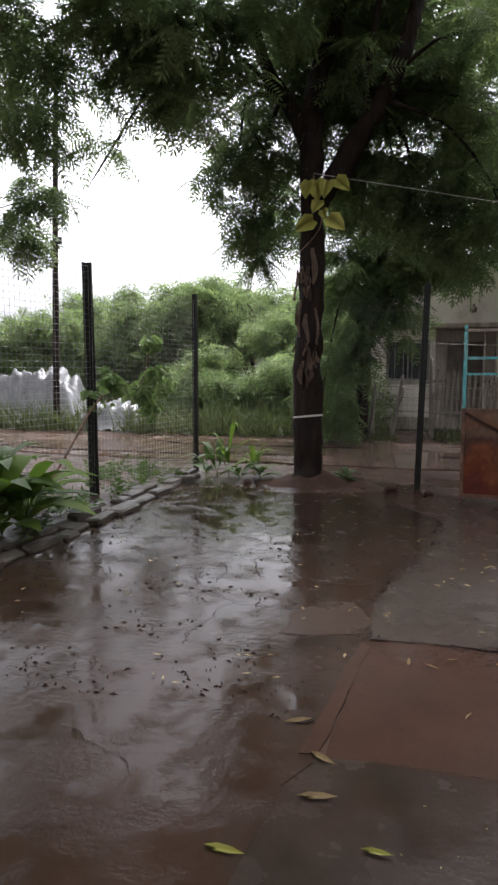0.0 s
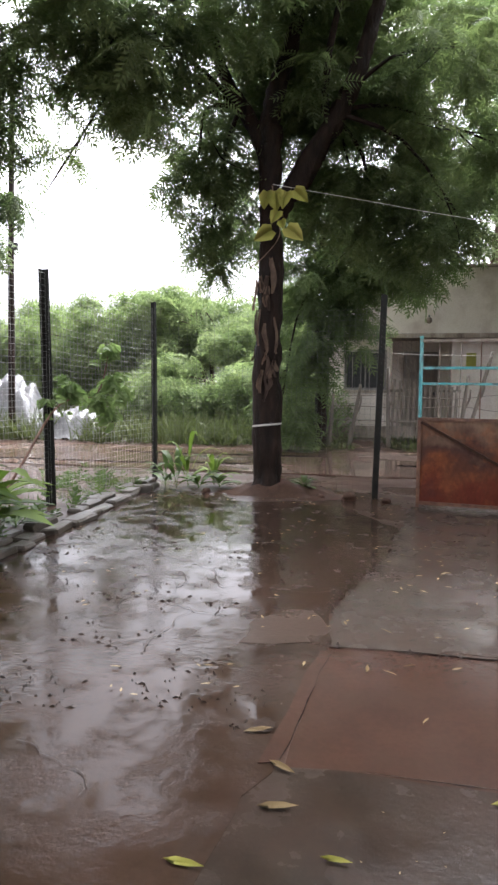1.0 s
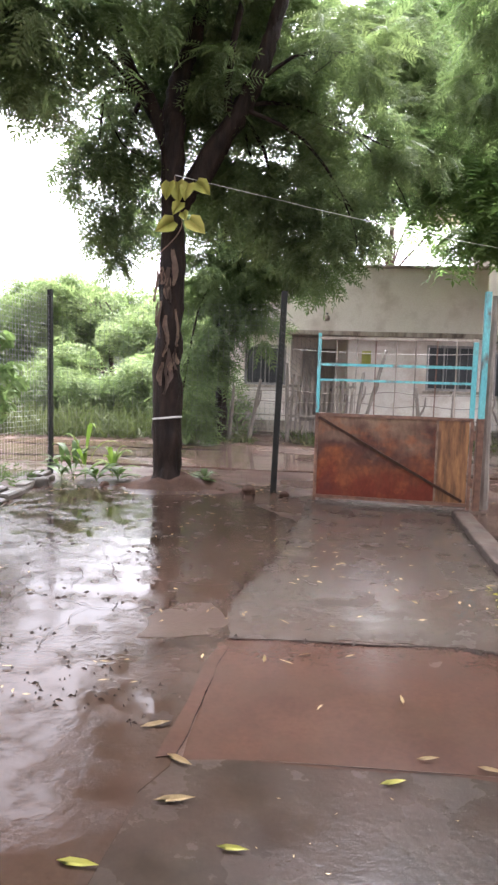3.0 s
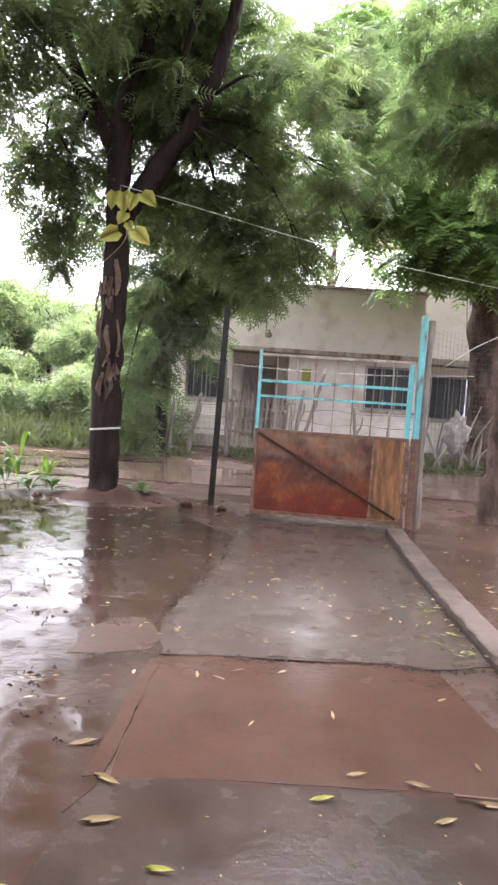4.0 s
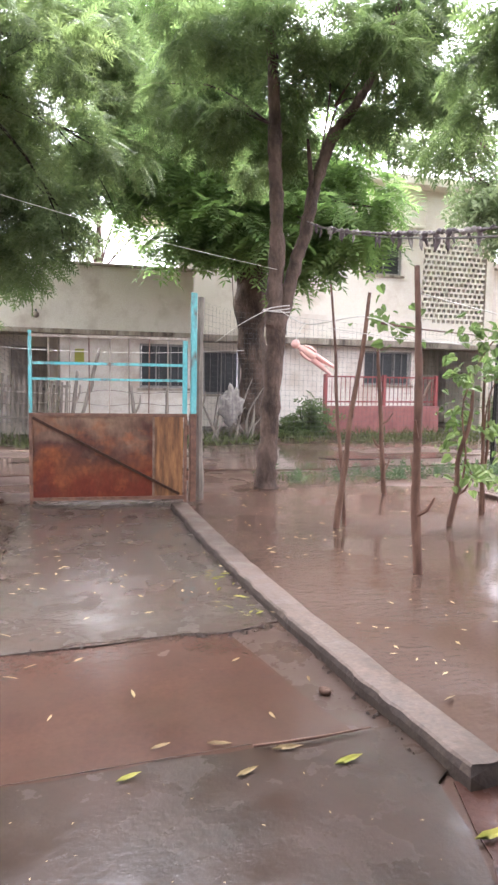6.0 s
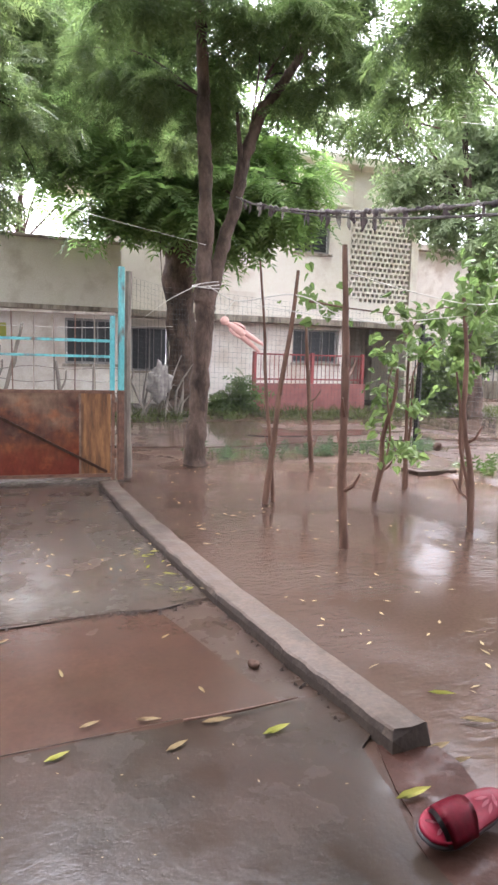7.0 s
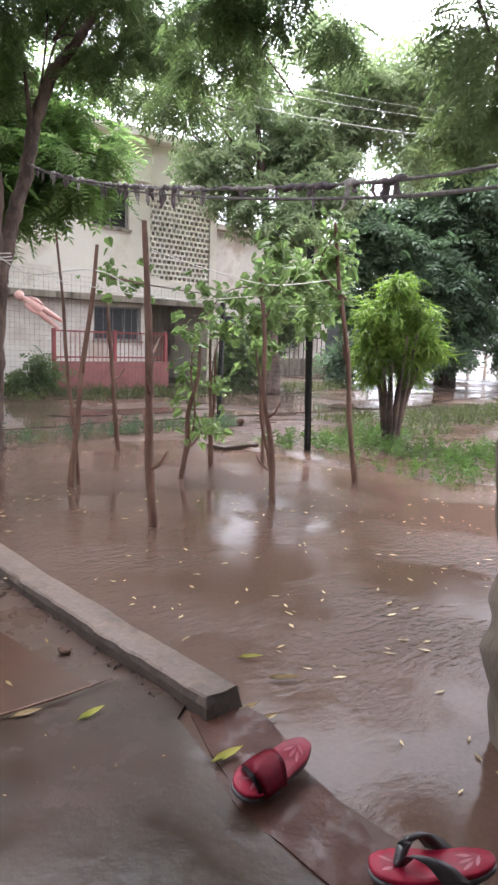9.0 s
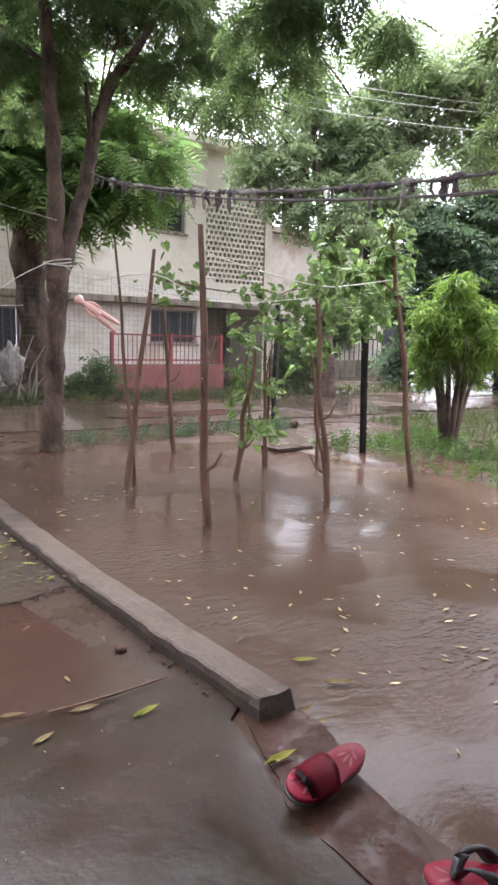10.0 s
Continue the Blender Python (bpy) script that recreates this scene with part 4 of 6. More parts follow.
# railing with maroon base in front of the house
rl = thing("railing", "red iron railing on a maroon masonry base", "railing", at=(8.4, 14.7, 0))
part("base_wall", bevelled(boxes((6.85, 14.6, 0, 9.9, 14.8, 0.72)), 0.012), M_MAROON, rl)
for z in (1.39, 0.8):
    part("rail", boxes((6.85, 14.68, z, 9.9, 14.72, z + 0.035)), M_REDIRON, rl)
for i in range(26):
    bm = bmesh.new()
    xx = 6.9 + 2.95 * i / 25
    rod(bm, (xx, 14.7, 0.72), (xx, 14.7, 1.4), 0.009, 5)
    part("baluster", bm, M_REDIRON, rl)
for xx in (6.85, 8.4, 9.85):
    part("post", boxes((xx - 0.035, 14.655, 0.0, xx + 0.035, 14.745, 1.46)), M_REDIRON, rl)

# farther house behind the shrub
h3 = thing("house", "grey weathered house half hidden by trees", "house", at=(20, 21, 0))
part("wall", opening_wall(15.2, 23.5, 20.5, 20.75, 0, 5.2, [(16.4, 0.9, 17.4, 2.2), (19.4, 1.0, 20.3, 2.3), (22.0, 0.1, 23.1, 2.6)]), M_PLASTER, h3)
part("side_wall", boxes((15.2, 20.755, 0, 15.4, 26, 5.2)), M_PLASTER, h3)
part("side_wall", boxes((23.3, 20.755, 0, 23.5, 26, 5.2)), M_PLASTER, h3)
part("roof", boxes((14.9, 20.1, 5.2, 23.8, 26, 5.4)), M_LEDGE, h3)
part("door", boxes((22.0, 20.6, 0.1, 23.1, 20.66, 2.6)), M_DARK, h3)
window(h3, 16.4, 0.9, 17.4, 2.2, 20.5)
window(h3, 19.4, 1.0, 20.3, 2.3, 20.5)
yw = thing("yard_wall", "low grey boundary wall with dark iron railing", "wall", at=(18, 18.6, 0))
part("base_wall", boxes((14.0, 18.5, 0, 21.5, 18.7, 0.7)), M_LEDGE, yw)
for i in range(31):
    part("bar", boxes((14.05 + i * 0.245, 18.58, 0.7, 14.075 + i * 0.245, 18.61, 1.45)), M_DARK, yw)
part("rail", boxes((14.0, 18.575, 1.45, 21.5, 18.615, 1.5)), M_DARK, yw)
wf = thing("white_fence", "pale painted fence far along the road", "fence", at=(30, 16, 0))
for i in range(14):
    part("post", boxes((26 + i * 0.9, 16 - i * 0.25, 0, 26.1 + i * 0.9, 16.1 - i * 0.25, 1.5)), M_CREAM, wf)
for z in (0.5, 1.0, 1.4):
    bm = bmesh.new()
    rod(bm, (26, 16.05, z), (38, 12.7, z), 0.04, 5)
    part("rail", bm, M_CREAM, wf)


# ---- rustic stick fence before the beige house ----
pk = thing("picket_fence", "row of weathered pale wooden palings", "fence", at=(0.3, 13.7, 0))
for i in range(13):
    x = -0.28 + i * 0.098
    bm = bmesh.new()
    h = 1.36 - 0.012 * i + 0.05 * noise.noise(Vector((i * 1.7, 0, 0)))
    m = Matrix.Translation((x, 13.7, 0.25)) @ Matrix.Rotation(radians(2.5 * noise.noise(Vector((i * 2.3, 1, 0))) + 2), 4, "Y")
    box(bm, -0.024, -0.012, 0, 0.024, 0.012, h - 0.25, m)
    part("paling", bm, M_DRYWOOD, pk)
for z in (0.5, 1.1):
    part("rail", boxes((-0.36, 13.713, z, 1.0, 13.745, z + 0.05)), M_DRYWOOD, pk)
sf = thing("stick_fence", "crooked branches set as a fence with strung wire", "fence", at=(1, 13.6, 0))
for a, b in (((-1.1, 0), (-0.89, 1.24)), ((-0.33, 0), (-0.37, 1.57)), ((0.98, 0.1), (1.12, 1.43)), ((0.9, 0), (0.92, 1.12)), ((1.05, 0), (1.54, 1.86)), ((2.3, 0), (2.14, 1.16)), ((2.85, 0), (2.87, 1.1)), ((-1.5, 0), (-1.42, 1.1)), ((3.6, 0), (3.5, 1.3))):
    bm = bmesh.new()
    x0, z0, x1, z1 = a[0], a[1], b[0], b[1]
    mid = ((x0 + x1) / 2 + 0.05 * noise.noise(Vector((x0, 3, 3))), 13.6, (z0 + z1) / 2)
    tube(bm, [(x0, 13.6, z0), mid, (x1, 13.62, z1)], [0.045, 0.04, 0.03], 7, 0.35, 4)
    if z1 > 1.15:
        tube(bm, [mid, (mid[0] + 0.1, 13.6, mid[2] + 0.2), (mid[0] + 0.12, 13.6, mid[2] + 0.4)], [0.025, 0.02, 0.014], 6, 0.3, 3)
    part("stake", bm, M_DRYWOOD, sf, smooth=True)
for z in (0.55, 0.8, 1.02):
    bm = bmesh.new()
    tube(bm, [(-1.6 + k * 0.65, 13.56, z + 0.07 * noise.noise(Vector((k * 1.1, z * 9, 0)))) for k in range(9)], [0.008, 0.008], 5, 0.2, 4)
    part("strand", bm, M_DRYWOOD, sf)

# brush and litter heap beside the big trunk
bh = thing("brush_heap", "heap of dry branches and a torn sack", "debris", at=(4.2, 13.9, 0))
for k in range(16):
    bm = bmesh.new()
    a = Vector((4.2 + rng.uniform(-0.7, 0.6), 13.9 + rng.uniform(-0.2, 0.2), 0.02))
    b = a + Vector((rng.uniform(-0.6, 0.6), rng.uniform(-0.2, 0.2), rng.uniform(0.4, 1.4)))
    tube(bm, [a, a.lerp(b, 0.5) + Vector(rng.normal(0, 0.08, 3)), b], [0.03, 0.02, 0.01], 6, 0.3, 3)
    part("branch", bm, M_DRYWOOD, bh)
bm = bmesh.new()
bmesh.ops.create_icosphere(bm, subdivisions=3, radius=1)
for v in bm.verts:
    v.co = Vector((v.co.x * 0.22, v.co.y * 0.14, v.co.z * 0.36)) * (1 + 0.8 * noise.noise(v.co * 2.2)) + Vector((4.25, 13.7, 0.75))
part("sack", bm, M_RAGPALE, bh, "grey torn sack", smooth=True)

# ---- trees ----
T1 = [(-2.85, 6.61, 4.48, 0.70), (-2.59, 6.50, 3.93, 0.50), (-2.91, 6.37, 4.67, 0.80), (-2.22, 7.06, 4.68, 0.70), (-2.39, 7.84, 4.02, 0.55), (-2.57, 8.00, 3.58, 0.50), (-2.37, 8.27, 3.19, 0.50), (-2.35, 8.48, 2.83, 0.40), (-1.74, 7.40, 5.49, 0.90), (-1.08, 7.93, 4.71, 0.60)]
T1R = [(-0.70, 7.57, 3.76, 0.55), (-0.15, 7.40, 3.42, 0.60), (-0.39, 7.99, 3.03, 0.60), (0.12, 7.80, 2.76, 0.55), (0.46, 7.59, 3.07, 0.45), (0.0, 7.40, 4.04, 0.60), (0.24, 7.20, 4.55, 0.70), (-0.59, 7.58, 5.51, 0.90), (0.67, 7.77, 3.88, 0.55), (-1.31, 8.90, 3.69, 0.50), (-1.5, 8.6, 4.6, 0.6), (-0.8, 8.6, 4.9, 0.65), (-1.9, 8.6, 5.2, 0.7), (-0.3, 8.4, 4.5, 0.55), (-1.1, 8.7, 4.1, 0.45), (-1.9, 8.4, 4.4, 0.5), (-1.3, 8.6, 5.3, 0.7), (-1.0, 8.2, 5.6, 0.8), (-2.0, 8.3, 5.8, 0.8), (-0.5, 8.6, 5.5, 0.7), (-2.4, 8.6, 4.9, 0.5)]
# T1UP: overhead lobes, mostly out of view, added to block sky above wet ground
T1UP = [(-3.3, 6.4, 5.6, 0.9), (-2.6, 5.2, 5.4, 0.9), (-4.4, 6.0, 5.4, 0.8), (-1.8, 6.0, 5.9, 0.9), (-2.5, 5.0, 6.3, 1.2), (-0.5, 5.0, 6.6, 1.3), (-1.5, 6.5, 7.0, 1.4), (-3.8, 5.5, 6.3, 1.1), (-0.4, 3.4, 6.6, 1.1), (-2.2, 3.2, 6.6, 1.0)]
T1L = [(-4.0, 6.22, 4.59, 0.70), (-3.65, 6.44, 4.16, 0.55), (-4.13, 6.38, 3.92, 0.55), (-3.51, 6.74, 3.59, 0.35), (-4.35, 6.48, 3.41, 0.45), (-4.01, 6.69, 3.27, 0.30), (-2.86, 6.61, 4.72, 0.60), (-2.69, 6.46, 4.07, 0.35), (-3.25, 6.42, 4.59, 0.60)]
# the right-hand foliage hangs behind the limb
T1R = [(x * k, y * k, 1.4 + (z - 1.4) * k, r * k) for x, y, z, r in T1R for k in ((y + 0.75) / y if y < 8.2 else 1.0,)]
T1R += [(-2.2, 10.6, 6.4, 0.8), (-1.3, 10.6, 6.5, 0.9), (-0.3, 10.7, 6.3, 0.9), (0.5, 10.8, 6.1, 0.9), (-0.9, 10.6, 5.3, 0.8), (0.1, 10.7, 5.2, 0.85), (-0.4, 10.7, 4.3, 0.7), (0.5, 10.6, 4.2, 0.6), (1.1, 10.7, 6.4, 0.8)]
T1R += [(-1.4, 8.35, 3.9, 0.5), (-0.9, 8.35, 4.4, 0.55), (-1.9, 8.25, 4.0, 0.5), (-1.2, 8.5, 5.0, 0.6), (-1.8, 8.4, 4.7, 0.55), (-2.1, 8.25, 3.35, 0.45), (-2.0, 8.2, 3.75, 0.45), (-2.5, 8.1, 4.0, 0.5), (-0.6, 8.4, 3.6, 0.5), (-1.05, 8.4, 3.35, 0.45)]
T1R += [(1.2, 10.5, 5.6, 0.85), (1.5, 10.6, 4.7, 0.65), (1.9, 10.6, 5.6, 0.75), (0.8, 10.6, 6.3, 0.8)]
T1L = [(x, y, z, r * 0.85) for x, y, z, r in T1L]
# more lobes added outside the view to darken the slab's reflections
T1UP += [(-3.95, 5.8, 3.6, 0.5), (-4.6, 6.7, 3.0, 0.5), (-4.6, 6.3, 4.9, 0.75), (-3.6, 4.6, 5.6, 0.75)]
tree("neem_tree", "large neem tree with dark wet peeling trunk", [
    ([(-1.6, 7.95, -0.1), (-1.6, 7.95, 0.15), (-1.6, 7.92, 0.8), (-1.59, 7.9, 1.72), (-1.565, 7.9, 2.7), (-1.575, 7.9, 3.62), (-1.56, 7.9, 4.2)], [0.23, 0.185, 0.16, 0.15, 0.135, 0.125, 0.125]),
    ([(-1.575, 7.9, 4.0), (-1.6, 7.9, 4.2), (-1.49, 7.9, 4.67), (-1.335, 7.88, 5.08), (-1.25, 7.85, 5.55), (-1.15, 7.7, 6.8)], [0.125, 0.12, 0.1, 0.085, 0.075, 0.04]),
    ([(-1.53, 7.9, 3.1), (-1.36, 7.9, 3.45), (-1.119, 7.9, 3.8), (-0.754, 7.88, 4.39), (-0.522, 7.86, 4.97), (-0.385, 7.8, 5.48), (-0.2, 7.6, 6.4)], [0.07, 0.125, 0.13, 0.105, 0.085, 0.07, 0.03]),
    ([(-0.95, 7.88, 4.1), (-0.95, 7.8, 4.6), (-0.85, 7.75, 5.2), (-0.6, 7.6, 5.9)], [0.05, 0.04, 0.035, 0.02]),
    ([(-1.6, 7.9, 3.8), (-1.806, 7.88, 4.258), (-2.108, 7.82, 4.766), (-2.244, 7.78, 5.263), (-2.313, 7.7, 5.63), (-2.5, 7.5, 6.3)], [0.09, 0.085, 0.07, 0.06, 0.05, 0.03])],
    M_BARK1, T1 + T1R + T1L + T1UP, [((-1.9, 7.8, 4.4), T1[:8:2]), ((-0.9, 7.85, 4.3), T1R[:9:2]), ((-2.4, 7.5, 5.4), T1L[::3])], NEEM, 0.33, L_NEEM, 50, per_twig=10, spread=0.14)
# peeling bark on the trunk
rf = random.Random(21)
for k in range(22):
    z, a, h, wd = rf.uniform(1.2, 2.85), rf.uniform(-1.3, 0.7), rf.uniform(0.12, 0.42), rf.uniform(0.03, 0.075)
    fl = bmesh.new()
    cols = []
    for i in range(4):
        cols.append([])
        for j in range(6):
            f = j / 5
            w = wd * (0.35 + 0.9 * math.sin(math.pi * (0.12 + 0.8 * f))) * (1 + 0.4 * noise.noise(Vector((k, j * 0.9, i))))
            aa = -math.pi / 2 + a + (i - 1.5) / 1.5 * w * 2.2 + 0.1 * math.sin(j + k)
            r = 0.158 + 0.012 * abs(i - 1.5) + 0.03 * f * f * rf.uniform(0.4, 1.2)
            cols[-1].append(fl.verts.new((-1.58 + r * math.cos(aa), 7.9 + r * math.sin(aa), z + h * (0.5 - f) + 0.02 * noise.noise(Vector((i * 2, k, z))))))
    for p, q in zip(cols, cols[1:]):
        for j in range(5):
            fl.faces.new((p[j], p[j + 1], q[j + 1], q[j]))
    bmesh.ops.solidify(fl, geom=fl.faces[:], thickness=0.005)
    part("bark_flake", fl, M_FLAKE if k % 3 else M_BARK2, bpy.data.objects["neem_tree"], "pale peeling bark")

# T2 from (3.9, 4.6, 5.7) on: unseen overhead lobes added to shade the yard
T2 = [(1.76, 7.60, 4.58, 0.70), (2.15, 7.50, 4.15, 0.50), (2.50, 7.39, 5.36, 1.00), (3.23, 7.10, 4.79, 0.60), (3.52, 6.51, 4.66, 0.70), (3.92, 6.04, 4.23, 0.60), (4.13, 5.90, 3.70, 0.40), (4.23, 5.58, 4.52, 0.70), (4.42, 5.17, 4.57, 0.60), (4.43, 5.42, 3.96, 0.35), (3.68, 6.19, 5.21, 0.90), (3.63, 6.90, 4.20, 0.40), (3.20, 7.77, 4.47, 0.40), (2.68, 8.17, 3.97, 0.40), (4.68, 4.65, 4.3, 0.32), (4.71, 4.33, 4.03, 0.22), (3.9, 4.6, 5.7, 0.9), (5.0, 4.0, 6.1, 0.9), (4.6, 2.8, 5.4, 0.8), (2.6, 5.5, 5.6, 0.9), (2.2, 5.5, 6.6, 1.3), (3.8, 4.6, 6.4, 1.3), (3.0, 3.4, 6.3, 1.3), (4.8, 3.2, 6.0, 1.1), (1.5, 3.6, 6.9, 1.2), (5.0, 5.5, 6.4, 1.2)]
T2 = [(x * k, y * k, 1.4 + (z - 1.4) * k, r * k * 0.95) for x, y, z, r in T2 for k in ((1.22,) if y > 7.0 else (1.3 if x < 4.0 and y > 6 else 1.0,))]
T2 += [(2.5, 7.7, 5.5, 0.6), (3.3, 7.6, 5.5, 0.7), (4.1, 7.3, 5.3, 0.6), (4.3, 7.9, 4.6, 0.5), (2.6, 8.5, 4.6, 0.5), (3.4, 8.6, 4.3, 0.5), (3.2, 8.6, 5.0, 0.6), (1.9, 7.8, 5.4, 0.7)]
tree("neem_tree", "slender forked neem tree with rope tied round it", [
    ([(2.98, 8.1, -0.1), (2.98, 8.1, 0.1), (3.02, 8.1, 0.9), (3.06, 8.08, 1.7), (3.07, 8.07, 2.15)], [0.19, 0.14, 0.112, 0.112, 0.14]),
    ([(3.03, 8.07, 2.0), (3.05, 8.06, 2.6), (3.04, 8.05, 3.34), (3.0, 8.05, 4.0), (2.98, 8.05, 4.6), (2.92, 8.02, 5.27), (2.86, 8.0, 5.8), (2.75, 7.9, 7.0)], [0.11, 0.1, 0.085, 0.08, 0.075, 0.065, 0.055, 0.03]),
    ([(3.1, 8.07, 2.0), (3.28, 8.06, 2.7), (3.43, 8.05, 3.2), (3.535, 8.05, 3.75), (3.76, 8.03, 4.36), (4.0, 8.0, 4.7), (4.3, 7.9, 5.3), (4.6, 7.7, 6.4)], [0.1, 0.085, 0.082, 0.078, 0.07, 0.06, 0.045, 0.02]),
    ([(3.5, 8.05, 3.6), (3.44, 8.0, 3.95), (3.38, 7.95, 4.25)], [0.04, 0.03, 0.015])],
    M_BARK2, T2, [((2.93, 8.05, 4.4), T2[:2]), ((3.6, 8.03, 4.1), T2[3:5]), ((3.75, 8.0, 4.7), T2[10:12])], NEEM, 0.33, L_NEEMBLUE, 58, per_twig=10, spread=0.14, limb=0.016)

BIG = [(2.47, 13.78, 5.56, 1.20), (3.14, 13.44, 4.6, 1.00), (4.01, 13.21, 4.45, 1.05), (4.70, 13.40, 5.37, 1.20), (5.51, 12.87, 4.45, 0.95), (5.9, 12.5, 4.05, 0.6), (4.05, 13.82, 6.63, 1.40), (2.97, 14.29, 7.10, 1.40), (5.76, 13.20, 6.08, 1.20), (4.79, 12.73, 3.95, 0.65), (6.35, 12.5, 4.77, 1.0), (2.06, 14.86, 8.56, 1.40), (3.67, 14.54, 8.64, 1.40)]
tree("shade_tree", "big shade tree with thick trunk and lush feathery leaves", [
    ([(5.3, 15.2, -0.1), (5.3, 15.2, 0.2), (5.25, 15.15, 1.2), (5.1, 15.0, 2.6), (5.0, 14.8, 3.6), (4.8, 14.4, 5.0)], [0.6, 0.42, 0.36, 0.34, 0.32, 0.2]),
    ([(5.05, 14.9, 3.4), (5.5, 14.3, 4.6), (5.8, 13.6, 5.6)], [0.2, 0.14, 0.07]),
    ([(5.0, 14.9, 3.3), (4.2, 14.3, 4.6), (3.4, 14.2, 6.2)], [0.22, 0.15, 0.07]),
    ([(5.35, 15.1, 0.3), (5.9, 14.9, 0.1), (6.4, 14.8, -0.03)], [0.16, 0.1, 0.03]),
    ([(5.2, 15.1, 0.3), (4.7, 14.7, 0.12), (4.3, 14.5, -0.03)], [0.16, 0.1, 0.03])],
    M_BARK2, [(x, y, z, r * 1.12) for x, y, z, r in BIG], [((4.8, 14.4, 5.0), BIG[::2])], FEATHER, 0.7, L_BIG, 17, per_twig=10, spread=0.22, droop=0.3, limb=0.06, roll=0.25)

BACK = [(-1.83, 12.87, 2.37, 0.90), (-1.91, 12.86, 1.53, 0.80), (-1.11, 12.95, 2.81, 1.00), (-1.88, 13.06, 3.33, 1.00), (-2.27, 12.60, 0.89, 0.70), (-1.03, 12.96, 3.53, 1.00), (-0.40, 12.99, 3.34, 0.90), (-2.02, 12.7, 0.5, 0.50), (0.39, 12.49, 3.67, 0.80), (-1.6, 13.2, 4.6, 1.2), (0.6, 13.2, 4.8, 1.2), (1.6, 13.6, 5.6, 1.2), (-3.0, 13.4, 4.4, 0.9)]
tree("roadside_tree", "dark leafy tree across the road", [
    ([(-1.7, 13.6, -0.05), (-1.65, 13.5, 0.8), (-1.6, 13.4, 1.6), (-1.8, 13.3, 2.8), (-1.6, 13.2, 4.2)], [0.16, 0.12, 0.1, 0.09, 0.05]),
    ([(-1.6, 13.4, 1.6), (-1.35, 13.4, 2.4), (-1.2, 13.3, 3.4)], [0.07, 0.06, 0.03])],
    M_BARK1, BACK, [((-1.6, 13.2, 3.6), BACK[2::2])], NEEM, 0.42, L_NEEMBLUE, 32, per_twig=10, spread=0.2)

GAP = [(1.6, 26, 6.2, 1.4), (3.0, 26, 6.4, 1.5), (4.4, 25.8, 6.6, 1.5), (2.2, 26.5, 7.6, 1.4), (3.8, 26, 8.0, 1.4)]
tree("far_tree", "tree rising behind the beige house, paled for haze", [
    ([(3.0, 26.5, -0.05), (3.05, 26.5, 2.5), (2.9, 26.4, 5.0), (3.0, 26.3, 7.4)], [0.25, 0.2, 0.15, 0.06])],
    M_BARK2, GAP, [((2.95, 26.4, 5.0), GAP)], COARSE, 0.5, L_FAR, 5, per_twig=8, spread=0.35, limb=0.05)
FARL = [(8.32, 14.25, 6.81, 0.60), (8.94, 13.87, 6.41, 0.55), (9.29, 13.64, 7.10, 0.60), (10.35, 13.49, 5.57, 1.20), (10.49, 12.73, 4.58, 1.00), (11.90, 13.50, 6.24, 1.40), (12.69, 12.76, 6.23, 1.50), (13.21, 12.23, 6.73, 1.50), (11.89, 12.15, 4.44, 1.20), (13.91, 11.42, 7.37, 1.50), (14.55, 10.59, 7.71, 1.30), (12.16, 11.88, 5.06, 1.20), (10.93, 11.68, 3.98, 0.90), (15.26, 11.32, 6.44, 1.30), (10.53, 14.60, 7.2, 0.80), (12.2, 14.5, 8.0, 1.4), (13.5, 13.0, 8.6, 1.4), (9.8, 15.0, 8.4, 1.1), (11.2, 14.0, 9.0, 1.3)]
tree("roadside_tree", "airy green tree in front of the cream house, paled for haze", [
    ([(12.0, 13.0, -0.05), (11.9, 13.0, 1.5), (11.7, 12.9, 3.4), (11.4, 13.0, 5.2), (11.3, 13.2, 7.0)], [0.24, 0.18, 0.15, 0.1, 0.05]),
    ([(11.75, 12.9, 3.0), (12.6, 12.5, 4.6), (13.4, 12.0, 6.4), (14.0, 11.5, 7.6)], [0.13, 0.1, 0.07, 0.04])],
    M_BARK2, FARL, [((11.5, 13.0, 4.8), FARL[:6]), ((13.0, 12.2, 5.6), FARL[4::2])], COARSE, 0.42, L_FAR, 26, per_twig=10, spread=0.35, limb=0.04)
FARD = [(16.6, 14.4, 1.0, 1.0), (16.7, 14.3, 2.6, 1.1), (16.8, 14.3, 4.2, 1.1), (17.0, 14.6, 5.6, 1.1), (19.15, 14.47, 5.30, 1.80), (20.01, 13.25, 4.39, 1.80), (20.50, 12.48, 6.13, 2.00), (20.53, 14.26, 7.28, 1.80), (20.37, 12.69, 2.40, 1.30), (19.71, 13.70, 1.64, 1.20), (20.69, 12.16, 3.49, 1.50), (23, 11, 6, 2.5), (24, 15, 6, 2.5), (17.3, 13.6, 2.6, 1.3), (17.8, 12.9, 1.8, 1.1), (17.2, 13.8, 4.4, 1.3), (18.2, 12.3, 3.2, 1.3), (17.7, 13.0, 3.7, 1.3), (18.6, 12.0, 1.4, 0.9), (25, 13, 1.5, 1.6), (26, 11, 1.6, 1.5), (24, 15.5, 2.0, 1.8)]
